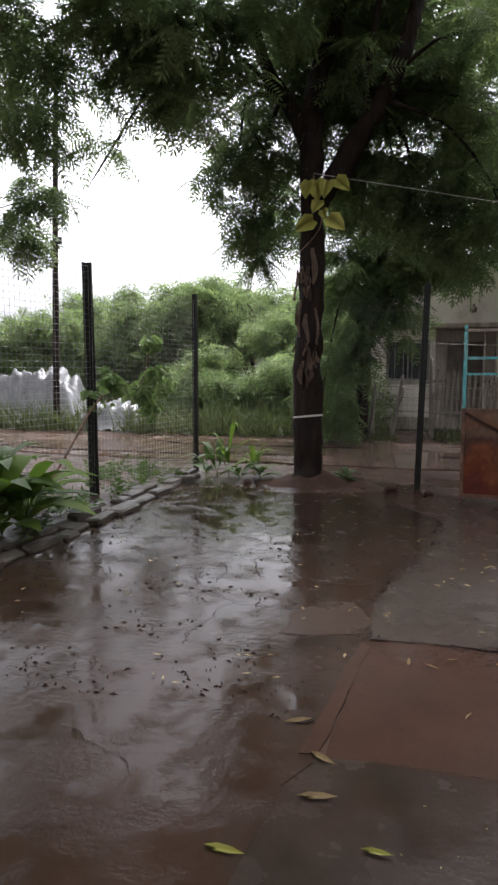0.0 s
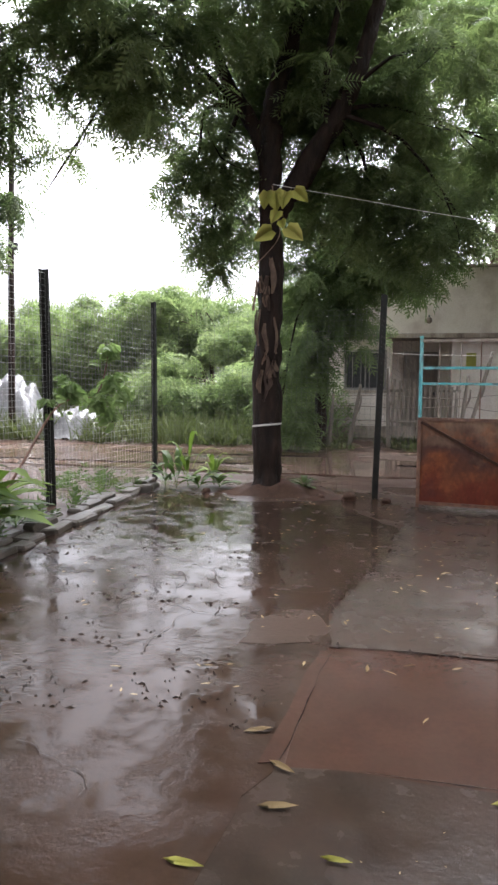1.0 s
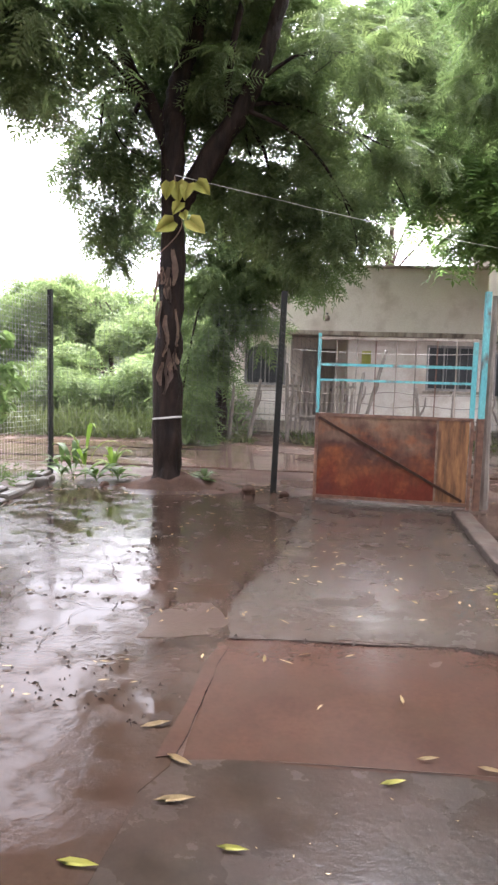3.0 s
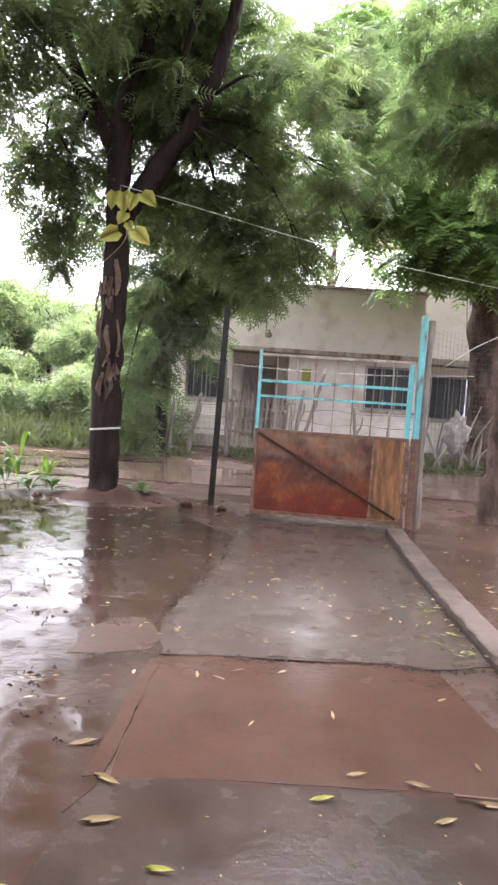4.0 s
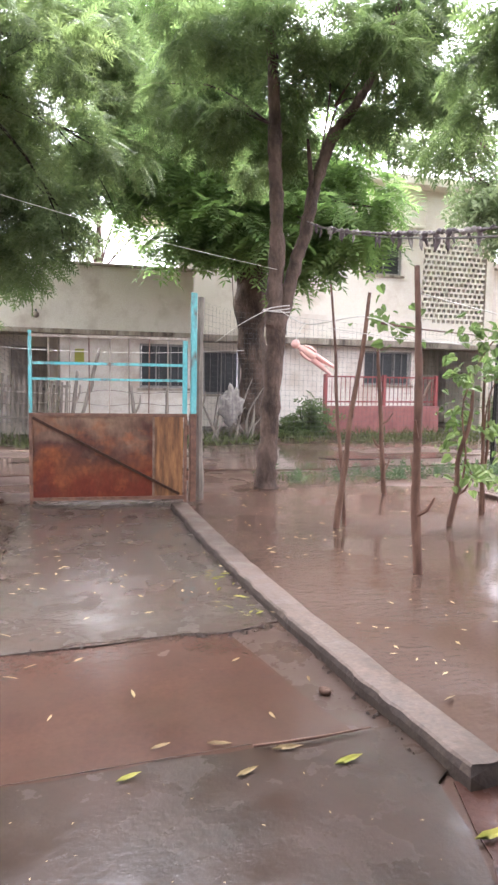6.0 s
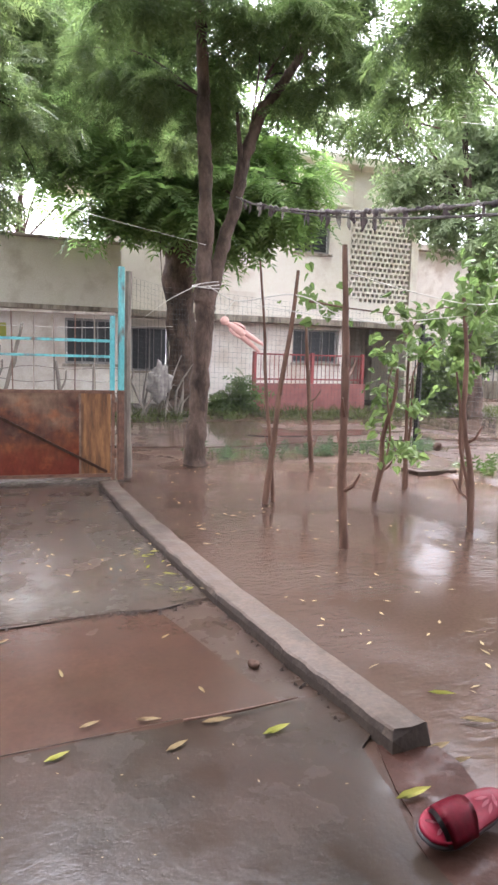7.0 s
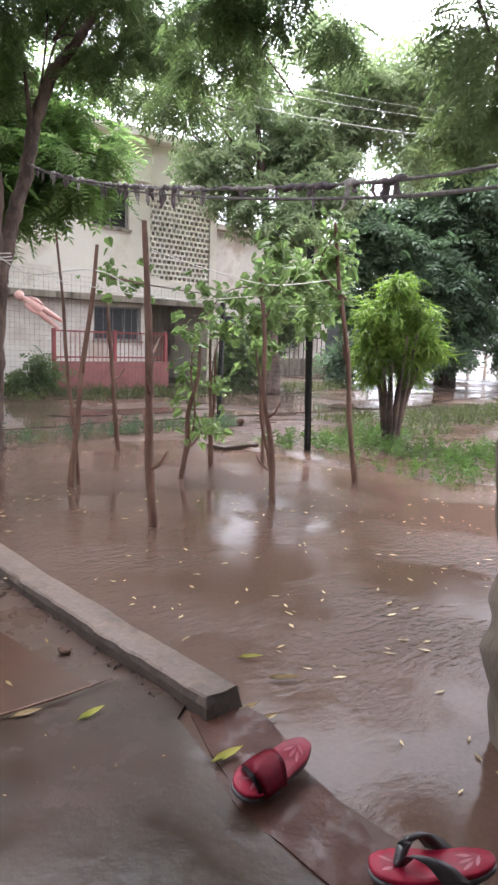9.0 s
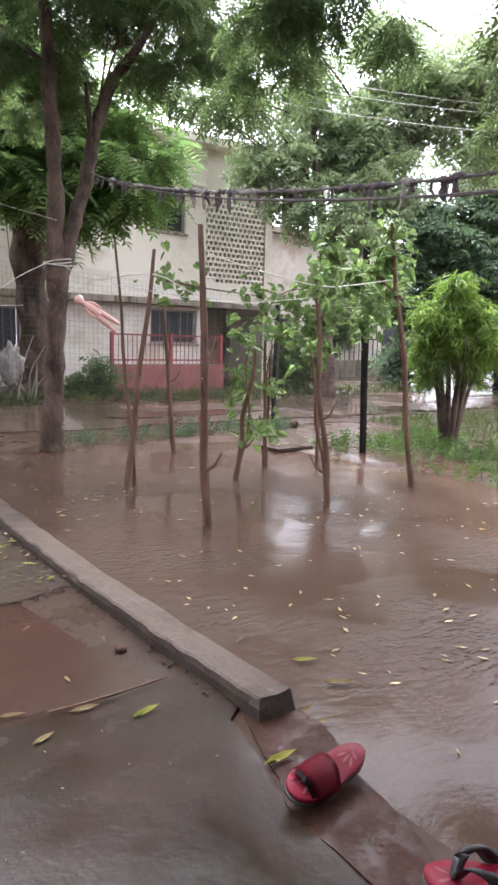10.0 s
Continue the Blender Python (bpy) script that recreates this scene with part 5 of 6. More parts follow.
tree("dark_tree", "dense dark tree beside the far road", [
    ([(20.4, 13.4, -0.05), (20.3, 13.4, 1.8), (20.4, 13.3, 4.0), (20.3, 13.4, 7.0)], [0.4, 0.3, 0.24, 0.1]),
    ([(20.4, 13.3, 3.0), (20.2, 12.6, 4.6), (20.5, 12.2, 6.2)], [0.2, 0.14, 0.06])],
    M_BARK1, FARD, [((20.3, 13.4, 4.6), FARD[:6])], COARSE, 0.6, L_FARDARK, 15, per_twig=10, spread=0.5, limb=0.07)
# T3 after the first four: unseen lobes added to shade apron and water
T3 = [(4.74, 2.98, 3.65, 0.50), (5.20, 3.38, 3.38, 0.50), (5.11, 3.15, 3.01, 0.40), (4.31, 2.53, 3.3, 0.50), (3.0, 2.2, 5.2, 0.7), (3.5, 1.5, 5.3, 1.2), (2.5, 0.5, 5.0, 1.2), (4.5, 0.5, 5.2, 1.2), (1.5, 2.0, 5.4, 1.1), (5.6, 1.6, 5.4, 1.0), (0.0, 2.0, 5.6, 1.1), (3.3, 1.0, 4.8, 1.0), (2.3, 2.3, 5.2, 1.0), (4.0, -0.6, 5.0, 1.1), (2.6, -0.4, 5.4, 1.1)]
tree("yard_tree", "grey-barked tree with swollen foot beside the step", [
    ([(2.31, 1.06, -0.1), (2.305, 1.06, 0.05), (2.29, 1.07, 0.35), (2.3, 1.07, 0.6), (2.28, 1.09, 1.2), (2.27, 1.11, 1.7), (2.25, 1.14, 2.2), (2.5, 1.5, 3.4), (2.9, 1.9, 4.4)], [0.12, 0.13, 0.16, 0.14, 0.13, 0.13, 0.13, 0.1, 0.06]),
    ([(2.4, 1.4, 3.0), (3.2, 1.9, 3.6), (4.3, 2.6, 3.6)], [0.07, 0.05, 0.03])],
    M_BARK3, T3, [((4.0, 2.4, 3.6), T3[:4])], NEEM, 0.33, L_NEEM, 55, per_twig=9, spread=0.14)

# thorn scrub on the field
r3 = np.random.default_rng(11)
for bx, by, n, hi in ((-13.0, 19.5, 9, 3.4), (-9.3, 20.0, 9, 4.2), (-5.6, 20.5, 8, 4.4), (-2.6, 19.0, 6, 3.2), (-17.5, 21.0, 8, 2.8), (-4.2, 17.0, 4, 2.0), (-11.0, 24.0, 7, 4.6)):
    lobes = [(bx + r3.uniform(-2.6, 2.6), by + r3.uniform(-1.8, 1.0), 0.3 + (hi - 0.9) * r3.random() ** 0.65, r3.uniform(0.55, 0.95)) for _ in range(3 * n + 12)]
    stems = [([(bx + r3.uniform(-0.4, 0.4), by, -0.05), (bx + r3.uniform(-0.8, 0.8), by, hi * 0.4), (bx + r3.uniform(-1.6, 1.6), by - 0.3, hi * 0.75)], [0.1, 0.06, 0.02]) for _ in range(3)]
    tree("thorn_bush", "sprawling pale green thorn bush on waste ground", stems, M_BARK2, lobes, [((bx, by, hi * 0.5), lobes[::3])], THORN, 0.4, L_BUSH, 40, "bush", 9, 0.4, 0.2, 0.03, base=(bx, by, 0), roll=0.7)


def strew(name, label, n, area, height, mat, template, lean=0.5, category="grass"):
    """Uncountable low growth over a patch (x0, y0, x1, y1)."""
    x = r3.uniform(area[0], area[2], n)
    y = r3.uniform(area[1], area[3], n)
    keep = np.array([noise.noise(Vector((a * 0.9, b * 0.9, 4))) > -0.25 for a, b in zip(x, y)])
    x, y = x[keep], y[keep]
    z = np.array([ground_z(a, b) - 0.01 for a, b in zip(x, y)])
    hd = np.stack([r3.normal(0, lean, len(x)), r3.normal(0, lean, len(x)), np.ones(len(x))], 1)
    me = sow(name, template, np.stack([x, y, z], 1), hd, height * r3.uniform(0.5, 1.3, len(x)), mat, 1.0)
    return single(name, me, mat, label, category, kind="stuff")


BLADE = blade()
strew("field_grass", "tall yellowish green weeds on the field", 14000, (-15, 13.2, -2.6, 18.5), 0.6, L_GRASS, blade(3, 0.035, 0.35))
strew("verge_grass", "short grass along the fence foot", 260, (3.2, 8.15, 7.2, 9.0), 0.13, L_GRASS, BLADE)
strew("verge_weeds", "low leafy weeds under the far fence", 200, (3.1, 8.2, 7.2, 8.9), 0.15, L_FARDARK, COARSE)
strew("corner_grass", "low weeds and grass by the shrub", 1300, (6.1, 3.4, 9.6, 7.2), 0.12, L_GRASS, BLADE)
strew("corner_weeds", "leafy ground weeds by the shrub", 650, (6.0, 3.7, 8.6, 6.9), 0.16, L_LUSH, COARSE)
strew("bed_weeds", "low weeds behind the stone edging", 240, (-4.4, 4.2, -3.15, 8.2), 0.16, L_LUSH, COARSE)
strew("far_verge", "ragged grass beyond the road", 5000, (-2.5, 13.0, 16, 14.4), 0.22, L_GRASS, BLADE)
strew("right_verge", "rough grass strip beside the far road", 3500, (8.8, 6.2, 16, 8.6), 0.2, L_GRASS, BLADE)
HED = [(12.38, 14.42, 1.16, 0.90), (11.83, 14.22, 0.55, 0.70), (13.04, 13.82, 2.09, 1.00)]
tree("hedge_bush", "dark rounded bush by the porch", [([(12.3, 14.3, -0.05), (12.3, 14.2, 0.8), (12.5, 14.1, 1.6)], [0.08, 0.06, 0.02])], M_BARK2, HED, [], COARSE, 0.4, L_NEEMBLUE, 70, "bush", 9, 0.3, 0.3)
tree("hedge_bush", "low green bush at the foot of the cream wall", [([(6.3, 14.5, -0.05), (6.3, 14.4, 0.3), (6.4, 14.4, 0.6)], [0.05, 0.03, 0.01])], M_BARK2, [(6.1, 14.4, 0.35, 0.4), (6.5, 14.4, 0.4, 0.42), (5.8, 14.3, 0.25, 0.3), (6.3, 14.3, 0.7, 0.3)], [], COARSE, 0.3, L_NEEMBLUE, 130, "bush", 8, 0.2, 0.3)

# bright narrow-leaved shrub
sh = thing("shrub", "bright green narrow-leaved shrub with clustered stems", "shrub", at=(7.74, 5.9, 0))
for k in range(13):
    a = k * 2.4
    bm = bmesh.new()
    e = Vector((7.74 + 0.32 * math.cos(a), 5.9 + 0.32 * math.sin(a), 1.3 + 0.3 * math.sin(k)))
    tube(bm, [(7.74 + 0.07 * math.cos(a), 5.9 + 0.07 * math.sin(a), -0.05), (7.74 + 0.13 * math.cos(a), 5.9 + 0.13 * math.sin(a), 0.4), e], [0.05, 0.04, 0.012], 6, 0.2, 4)
    part("stem", bm, M_BARK2, sh, smooth=True)
SHL = [(7.72, 5.92, 2.15, 0.36), (7.6, 6.0, 1.2, 0.4), (7.85, 5.8, 1.15, 0.36), (7.5, 6.1, 1.75, 0.4), (7.9, 5.7, 1.75, 0.4), (7.45, 6.2, 1.3, 0.36), (8.0, 5.55, 1.35, 0.36), (7.7, 5.9, 1.5, 0.42), (7.5, 6.1, 0.95, 0.24), (7.95, 5.7, 1.0, 0.24)]
pos, head = clumps(SHL, 800, 10, 0.25, 1.0, 0.15, 0.1)
part("leaves", sow("leaves", blade(3, 0.055, 0.6), pos, head, 0.185 * rng.uniform(0.7, 1.3, len(pos)), L_WILLOW, 0.6), L_WILLOW, sh)


# ---- vine arbour: cut branches as poles, wires, climbing vine ----
def pole(a, b, r, label, stubs=2, bend=0.04, seed=0):
    ob = thing("vine_pole", label, "pole", "arbour poles", at=a)
    bm = bmesh.new()
    a, b = Vector(a), Vector(b)
    mids = [a.lerp(b, f) + Vector((bend * noise.noise(Vector((seed, f * 3, 0))), bend * noise.noise(Vector((seed, f * 3, 5))), 0)) for f in (0.25, 0.5, 0.75)]
    tube(bm, [a - Vector((0, 0, 0.12)), a, *mids, b], [r * 1.1, r, r * 0.95, r * 0.85, r * 0.7, r * 0.55], 8, 0.35, 5)
    part("stem", bm, M_STICK, ob, smooth=True)
    for k in range(stubs):
        f = 0.18 + 0.5 * k / max(stubs, 1) + 0.05 * math.sin(seed)
        p = a.lerp(b, f)
        ang = seed * 1.7 + k * 2.6
        sb = bmesh.new()
        tube(sb, [p, p + Vector((math.cos(ang) * 0.08, math.sin(ang) * 0.08, 0.05)), p + Vector((math.cos(ang) * 0.14, math.sin(ang) * 0.14, 0.15))], [r * 0.5, r * 0.4, r * 0.2], 6, 0.2, 3)
        part("stub", sb, M_STICK, ob)
    return ob


pole((2.86, 5.8, 0), (3.07, 5.69, 2.17), 0.03, "thin leaning branch pole standing in flood water", 2, 0.05, 1)
pole((2.98, 5.88, 0), (2.8, 5.95, 2.26), 0.02, "thin straight stick standing in flood water", 0, 0.04, 2)
pole((2.77, 4.26, 0), (2.69, 4.31, 2.19), 0.036, "stout knotty branch pole with side stubs", 4, 0.05, 3)
pole((4.26, 7.36, 0), (4.14, 7.43, 1.75), 0.032, "reddish branch pole with short forks", 3, 0.04, 4)
pole((4.04, 4.31, 0), (3.91, 4.43, 1.9), 0.028, "red-brown branch pole with vine on top", 2, 0.05, 5)
pole((4.2, 4.5, 0), (3.95, 4.5, 1.3), 0.018, "thin red-brown stick leaning on a pole", 1, 0.04, 6)
pole((3.97, 5.59, 0), (4.1, 5.5, 1.3), 0.028, "vine-wrapped branch pole in flood water", 1, 0.05, 7)
pole((5.34, 4.48, 0), (5.12, 4.73, 2.54), 0.03, "tall leaning branch pole with leafy top", 2, 0.06, 8)
pole((4.6, 5.95, 0), (4.58, 5.97, 1.6), 0.022, "thin stick under the vine", 1, 0.05, 9)
pole((4.75, 6.1, 0), (4.6, 5.9, 1.2), 0.018, "thin leaning stick under the vine", 0, 0.05, 10)
pole((5.2, 5.75, 0), (5.24, 5.81, 1.5), 0.022, "thin brown stick near the corner post", 1, 0.05, 11)

vine = thing("vine", "climbing vine with heart-shaped leaves over the poles", "vine", at=(4.2, 5.2, 0))
bm = bmesh.new()
for pts in ([(3.97, 5.59, 0.0), (4.05, 5.5, 0.6), (4.0, 5.5, 1.2), (4.2, 5.3, 1.8), (4.6, 5.0, 1.9)], [(4.6, 5.95, 0.0), (4.55, 5.9, 0.7), (4.6, 5.8, 1.4), (4.9, 5.2, 1.9)], [(3.2, 5.7, 1.9), (3.6, 5.6, 1.85), (4.1, 5.4, 1.8)], [(5.2, 4.6, 1.8), (5.0, 4.8, 2.1), (5.14, 4.7, 2.5)]):
    tube(bm, pts, [0.012, 0.008, 0.005], 5, 0.2, 5)
part("stem", bm, M_STICK, vine)
VL = [(3.35, 6.0, 2.0, 0.16), (3.5, 5.8, 1.85, 0.2), (4.02, 5.55, 1.45, 0.2), (4.02, 5.6, 1.05, 0.2), (4.0, 5.6, 0.75, 0.16), (4.35, 5.3, 1.75, 0.26), (4.6, 5.1, 1.95, 0.28), (4.85, 4.95, 2.0, 0.3), (5.1, 4.75, 2.2, 0.3), (5.15, 4.7, 2.5, 0.22), (5.0, 4.8, 1.75, 0.24), (4.6, 5.8, 1.5, 0.24), (4.62, 5.9, 0.9, 0.18), (4.6, 5.9, 0.4, 0.16), (3.95, 4.45, 1.85, 0.18), (4.3, 4.6, 1.7, 0.2), (5.6, 5.2, 2.1, 0.4), (5.9, 5.8, 2.0, 0.4), (4.45, 5.0, 1.55, 0.3), (4.75, 5.3, 1.3, 0.3), (5.35, 4.9, 1.9, 0.3), (5.6, 5.5, 1.6, 0.3), (3.75, 5.0, 1.75, 0.22), (4.2, 5.5, 0.5, 0.2), (5.0, 5.4, 2.3, 0.3)]
pos, head = clumps(VL, 520, 3, 0.4, 1.0, 0.5, 0.1)
part("leaves", sow("leaves", HEART, pos, head, 0.08 * rng.uniform(0.5, 1.5, len(pos)), L_VINE, 0.5, (-0.4, -0.5, 0.8)), L_VINE, vine)
FV = [(-3.25, 7.2, 1.3, 0.2), (-3.3, 7.0, 1.1, 0.2), (-3.4, 6.5, 1.25, 0.18), (-3.3, 7.3, 1.65, 0.15), (-3.25, 7.5, 1.15, 0.16), (-3.3, 7.2, 0.95, 0.14), (-3.45, 6.2, 1.15, 0.12)]
fv = thing("vine", "leafy creeper climbing the wire fence", "vine", at=(-3.3, 7.0, 0))
bm = bmesh.new()
tube(bm, [(-3.42, 5.0, 0.1), (-3.4, 5.6, 0.6), (-3.4, 6.3, 1.1), (-3.32, 7.0, 1.2), (-3.3, 7.3, 1.7)], [0.014, 0.012, 0.008, 0.005], 6, 0.2, 5)
part("stem", bm, M_STICK, fv)
pos, head = clumps(FV, 520, 5, 0.25, 1.0, 0.5, 0.2)
part("leaves", sow("leaves", HEART, pos, head, 0.1 * rng.uniform(0.6, 1.4, len(pos)), L_VINE, 0.4, (0.2, -0.8, 0.6)), L_VINE, fv)


def line(name, label, pts, r, mat, sides=5, steps=8):
    bm = bmesh.new()
    tube(bm, pts, [r, r], sides, 0.15, steps)
    return single(name, bm, mat, label, "line", smooth=True)


line("vine_wire", "pale cord from tree to vine poles", [(3.05, 7.95, 2.2), (3.2, 7.4, 2.0), (3.05, 5.7, 1.95), (3.5, 5.6, 1.78), (4.1, 5.5, 1.72), (4.6, 5.3, 1.8)], 0.006, M_CORD)
line("vine_wire", "pale cord between vine poles", [(2.72, 4.3, 2.0), (3.3, 4.4, 1.92), (3.93, 4.42, 1.85), (4.5, 4.6, 1.9), (5.15, 4.7, 2.0)], 0.005, M_CORD)
line("vine_wire", "pale cord between vine poles", [(2.78, 5.93, 1.85), (3.4, 5.0, 1.7), (3.95, 4.45, 1.75), (4.4, 5.0, 1.7), (5.15, 4.75, 1.75)], 0.004, M_CORD)
line("vine_wire", "thin cord hung between two trees", [(2.95, 7.95, 2.22), (2.5, 7.7, 2.0), (2.1, 7.45, 1.75)], 0.004, M_CORD)
line("clothes_wire", "thin pale wire strung between the two neem trunks", [(-1.52, 7.74, 3.52), (-0.35, 7.78, 3.27), (0.2, 7.8, 3.15), (1.6, 7.86, 2.88), (3.02, 7.95, 2.68)], 0.003, M_CORD)
line("clothes_wire", "thin pale wire strung before the beige house", [(-1.7, 13.4, 1.92), (0.5, 13.4, 1.8), (2.5, 13.4, 1.8), (4.4, 13.4, 1.9)], 0.006, M_CORD)
bm = bmesh.new()
for k in range(2):
    tube(bm, [(-1.6 + 0.172 * math.cos(a * 0.3927), 7.92 + 0.172 * math.sin(a * 0.3927), 0.82 + 0.02 * math.sin(a * 0.3927 + 2) + 0.01 * k) for a in range(17)], [0.006, 0.006], 5, 0.1, 1)
single("trunk_string", bm, M_CORD, "pale string tied round the neem trunk", "string")
bm = bmesh.new()
for k in range(3):
    tube(bm, [(3.07 + 0.165 * math.cos(a * 0.3927), 8.07 + 0.165 * math.sin(a * 0.3927), 2.2 + 0.03 * math.sin(a * 0.39 + k) + 0.015 * k) for a in range(17)], [0.006, 0.006], 5, 0.1, 1)
single("trunk_string", bm, M_CORD, "pale string tied round the forked trunk", "string")

# clothes line of knotted rope hung with rags, from tree to tree
cl = thing("clothes_line", "sagging double rope hung with dark wet rags", "line", at=(3.4, 7.9, 3.2))
C0, C1 = Vector((3.38, 7.9, 3.27)), Vector((2.2, 1.2, 2.0))
for off in (0.0, 0.05):
    bm = bmesh.new()
    pts = []
    for k in range(15):
        f = k / 14
        q = C0.lerp(C1, f)
        q.z -= 0.17 * math.sin(math.pi * f) ** 0.7 + off * 1.4 * f
        pts.append(q)
    tube(bm, pts, [0.008, 0.008], 6, 0.5, 4)
    part("rope", bm, M_ROPE, cl)
    if off == 0:
        base = pts
r4 = random.Random(3)
for k in range(120):
    f = r4.random() ** 0.85 * 0.9 + 0.01

    def along(g):
        i = min(int(g * 14), 13)
        return base[i].lerp(base[i + 1], g * 14 - i)

    bm = bmesh.new()
    ln = r4.uniform(0.006, 0.022)
    r = r4.uniform(0.008, 0.021)
    pts = [along(f + ln * q) + Vector((0, 0, r4.uniform(-0.008, 0.008))) for q in (0, 0.33, 0.66, 1)]
    tube(bm, pts, [r * 0.4, r, r * 0.8, r * 0.35], 7, 0.9, 3)
    if k % 3 == 0:
        d = r4.uniform(0.03, 0.13)
        q = pts[1]
        tube(bm, [q, q + Vector((0.01, 0.01, -d * 0.5)), q + Vector((r4.uniform(-0.02, 0.02), r4.uniform(-0.03, 0.03), -d))], [r * 0.8, r * 1.1, r * 0.3], 6, 0.8, 3)
    part("rag", bm, r4.choice((M_RAG, M_RAG, M_RAG, M_RAGPALE)), cl, smooth=True)

# small doll hung by a string from the cord
DH, DD = Vector((3.015, 7.3, 1.762)), Vector((0.846, 0.0, -0.533))
DS, DN = Vector((0.533, 0.0, 0.846)), Vector((0.0, -1.0, 0.0))


def on_doll(u, w, v=0.0):
    return DH + DD * u + DS * w + DN * v


bm = bmesh.new()
bmesh.ops.create_icosphere(bm, subdivisions=3, radius=0.052, matrix=Matrix.Translation(DH))
tube(bm, [on_doll(0.035, 0), on_doll(0.07, 0), on_doll(0.14, 0), on_doll(0.22, 0), on_doll(0.28, 0)], [0.022, 0.03, 0.05, 0.052, 0.04], 12, 0.05, 4)
for side in (1, -1):
    tube(bm, [on_doll(0.24, side * 0.025), on_doll(0.36, side * 0.034), on_doll(0.48, side * 0.042), on_doll(0.56, side * 0.05)], [0.034, 0.031, 0.022, 0.016], 10, 0.05, 4)
    tube(bm, [on_doll(0.1, side * 0.04), on_doll(0.17, side * 0.062, 0.02), on_doll(0.25, side * 0.06, 0.035)], [0.02, 0.018, 0.012], 8, 0.05, 4)
single("doll", bm, M_PINK, "small pink plastic doll hung by a string", "doll", smooth=True)
line("doll_string", "pale string holding the doll on the cord", [(3.01, 7.3, 1.8), (3.09, 7.34, 1.93), (3.19, 7.42, 2.01)], 0.005, M_CORD)

# yellowing creeper leaves at the wire's knot on the neem trunk
yl = thing("creeper_sprig", "yellowing creeper leaves hanging on the neem trunk", "plant", at=(-1.5, 7.7, 3.2))
bm = bmesh.new()
tube(bm, [(-1.52, 7.72, 3.5), (-1.47, 7.68, 3.2), (-1.42, 7.66, 2.95), (-1.6, 7.66, 2.72), (-1.8, 7.68, 2.58)], [0.007, 0.006, 0.004], 5, 0.2, 5)
part("stem", bm, M_FLAKE, yl)
pp = np.array([(-1.47, 7.64, 3.42), (-1.34, 7.62, 3.4), (-1.26, 7.64, 3.42), (-1.43, 7.62, 3.2), (-1.5, 7.62, 3.0), (-1.33, 7.62, 3.02), (-1.56, 7.64, 3.42), (-1.4, 7.62, 3.1)])
hh = np.array([(0.1, -0.4, -1), (-0.2, -0.4, -0.9), (0.6, -0.3, -0.5), (-0.3, -0.4, -0.6), (-0.9, -0.3, -0.5), (0.8, -0.3, -0.6), (-0.2, -0.3, -1), (0.2, -0.4, -0.5)])
part("leaves", sow("leaves", HEART, pp, hh, np.array([0.24, 0.2, 0.22, 0.17, 0.23, 0.24, 0.2, 0.13]), L_YELLOW, 0.25, (0.1, -1.0, 0.3)), L_YELLOW, yl)


# ---- left bed: stone edging, broad-leaved plants, tarpaulin heap ----
ed = tagged(new("stone_edging"), "line of flat wet stones edging the plant bed", "edging", kind="structure")
r5 = random.Random(9)
y = 3.0
k = 0
while y < 7.9:
    ln = r5.uniform(0.22, 0.42)
    for row in (0, 1):
        bm = bmesh.new()
        w = r5.uniform(0.12, 0.2)
        x = -3.06 - row * 0.19 + r5.uniform(-0.02, 0.02)
        box(bm, x - w / 2, y, -0.03, x + w / 2, y + ln - 0.02, 0.06 + 0.025 * row + r5.uniform(-0.025, 0.02), Matrix.Rotation(radians(r5.uniform(-0.6, 0.6)), 4, "Z"))
        bmesh.ops.bevel(bm, geom=bm.edges[:], offset=0.018, segments=1, affect="EDGES")
        for v in bm.verts:
            v.co += Vector((0.045, 0.05, 0.02)) * noise.noise(v.co * 7)
        o = new("stone", mesh_of("stone", bm, M_STONE))
        o.parent = ed
    y += ln


def broad_plant(x, y, n, ln, wid, label, mat, seed, up=0.9):
    rp = random.Random(seed)
    t = thing("broad_plant", label, "plant", "bed plants", at=(x, y, ground_z(x, y)))
    for k in range(n):
        a = k * 2.4 + rp.uniform(-0.3, 0.3)
        lift = rp.uniform(0.3, 1.0) * up
        L = ln * rp.uniform(0.7, 1.15)
        bm = bmesh.new()
        base = Vector((x, y, ground_z(x, y)))
        rows = []
        for i in range(9):
            f = i / 8
            r = L * (0.25 * f + 0.65 * f * f) * (1.15 - lift * 0.5)
            z = L * lift * (f * 1.1 - 0.55 * f * f * f)
            c = base + Vector((math.cos(a) * r, math.sin(a) * r, z))
            ww = wid * (0.06 if f < 0.3 else math.sin(math.pi * min(1, (f - 0.3) / 0.7 * 0.93 + 0.07)) ** 0.7)
            s = Vector((-math.sin(a), math.cos(a), 0)) * ww
            rows.append([bm.verts.new(c + s + Vector((0, 0, ww * 0.3))), bm.verts.new(c), bm.verts.new(c - s + Vector((0, 0, ww * 0.3)))])
        for p, q in zip(rows, rows[1:]):
            bm.faces.new((p[0], p[1], q[1], q[0]))
            bm.faces.new((p[1], p[2], q[2], q[1]))
        part("leaf", bm, mat, t, smooth=True)
    return t


broad_plant(-3.3, 4.75, 18, 1.05, 0.085, "clump of long broad glossy green leaves", L_WILLOW, 1)
broad_plant(-3.45, 4.4, 18, 1.0, 0.09, "clump of broad dark green leaves", L_LUSH, 2)
broad_plant(-3.75, 5.0, 12, 1.0, 0.09, "tall broad-leaved plant by the fence", L_LUSH, 3, 1.2)
broad_plant(-3.3, 5.3, 9, 0.4, 0.05, "small leafy plant near the stones", L_LUSH, 4)
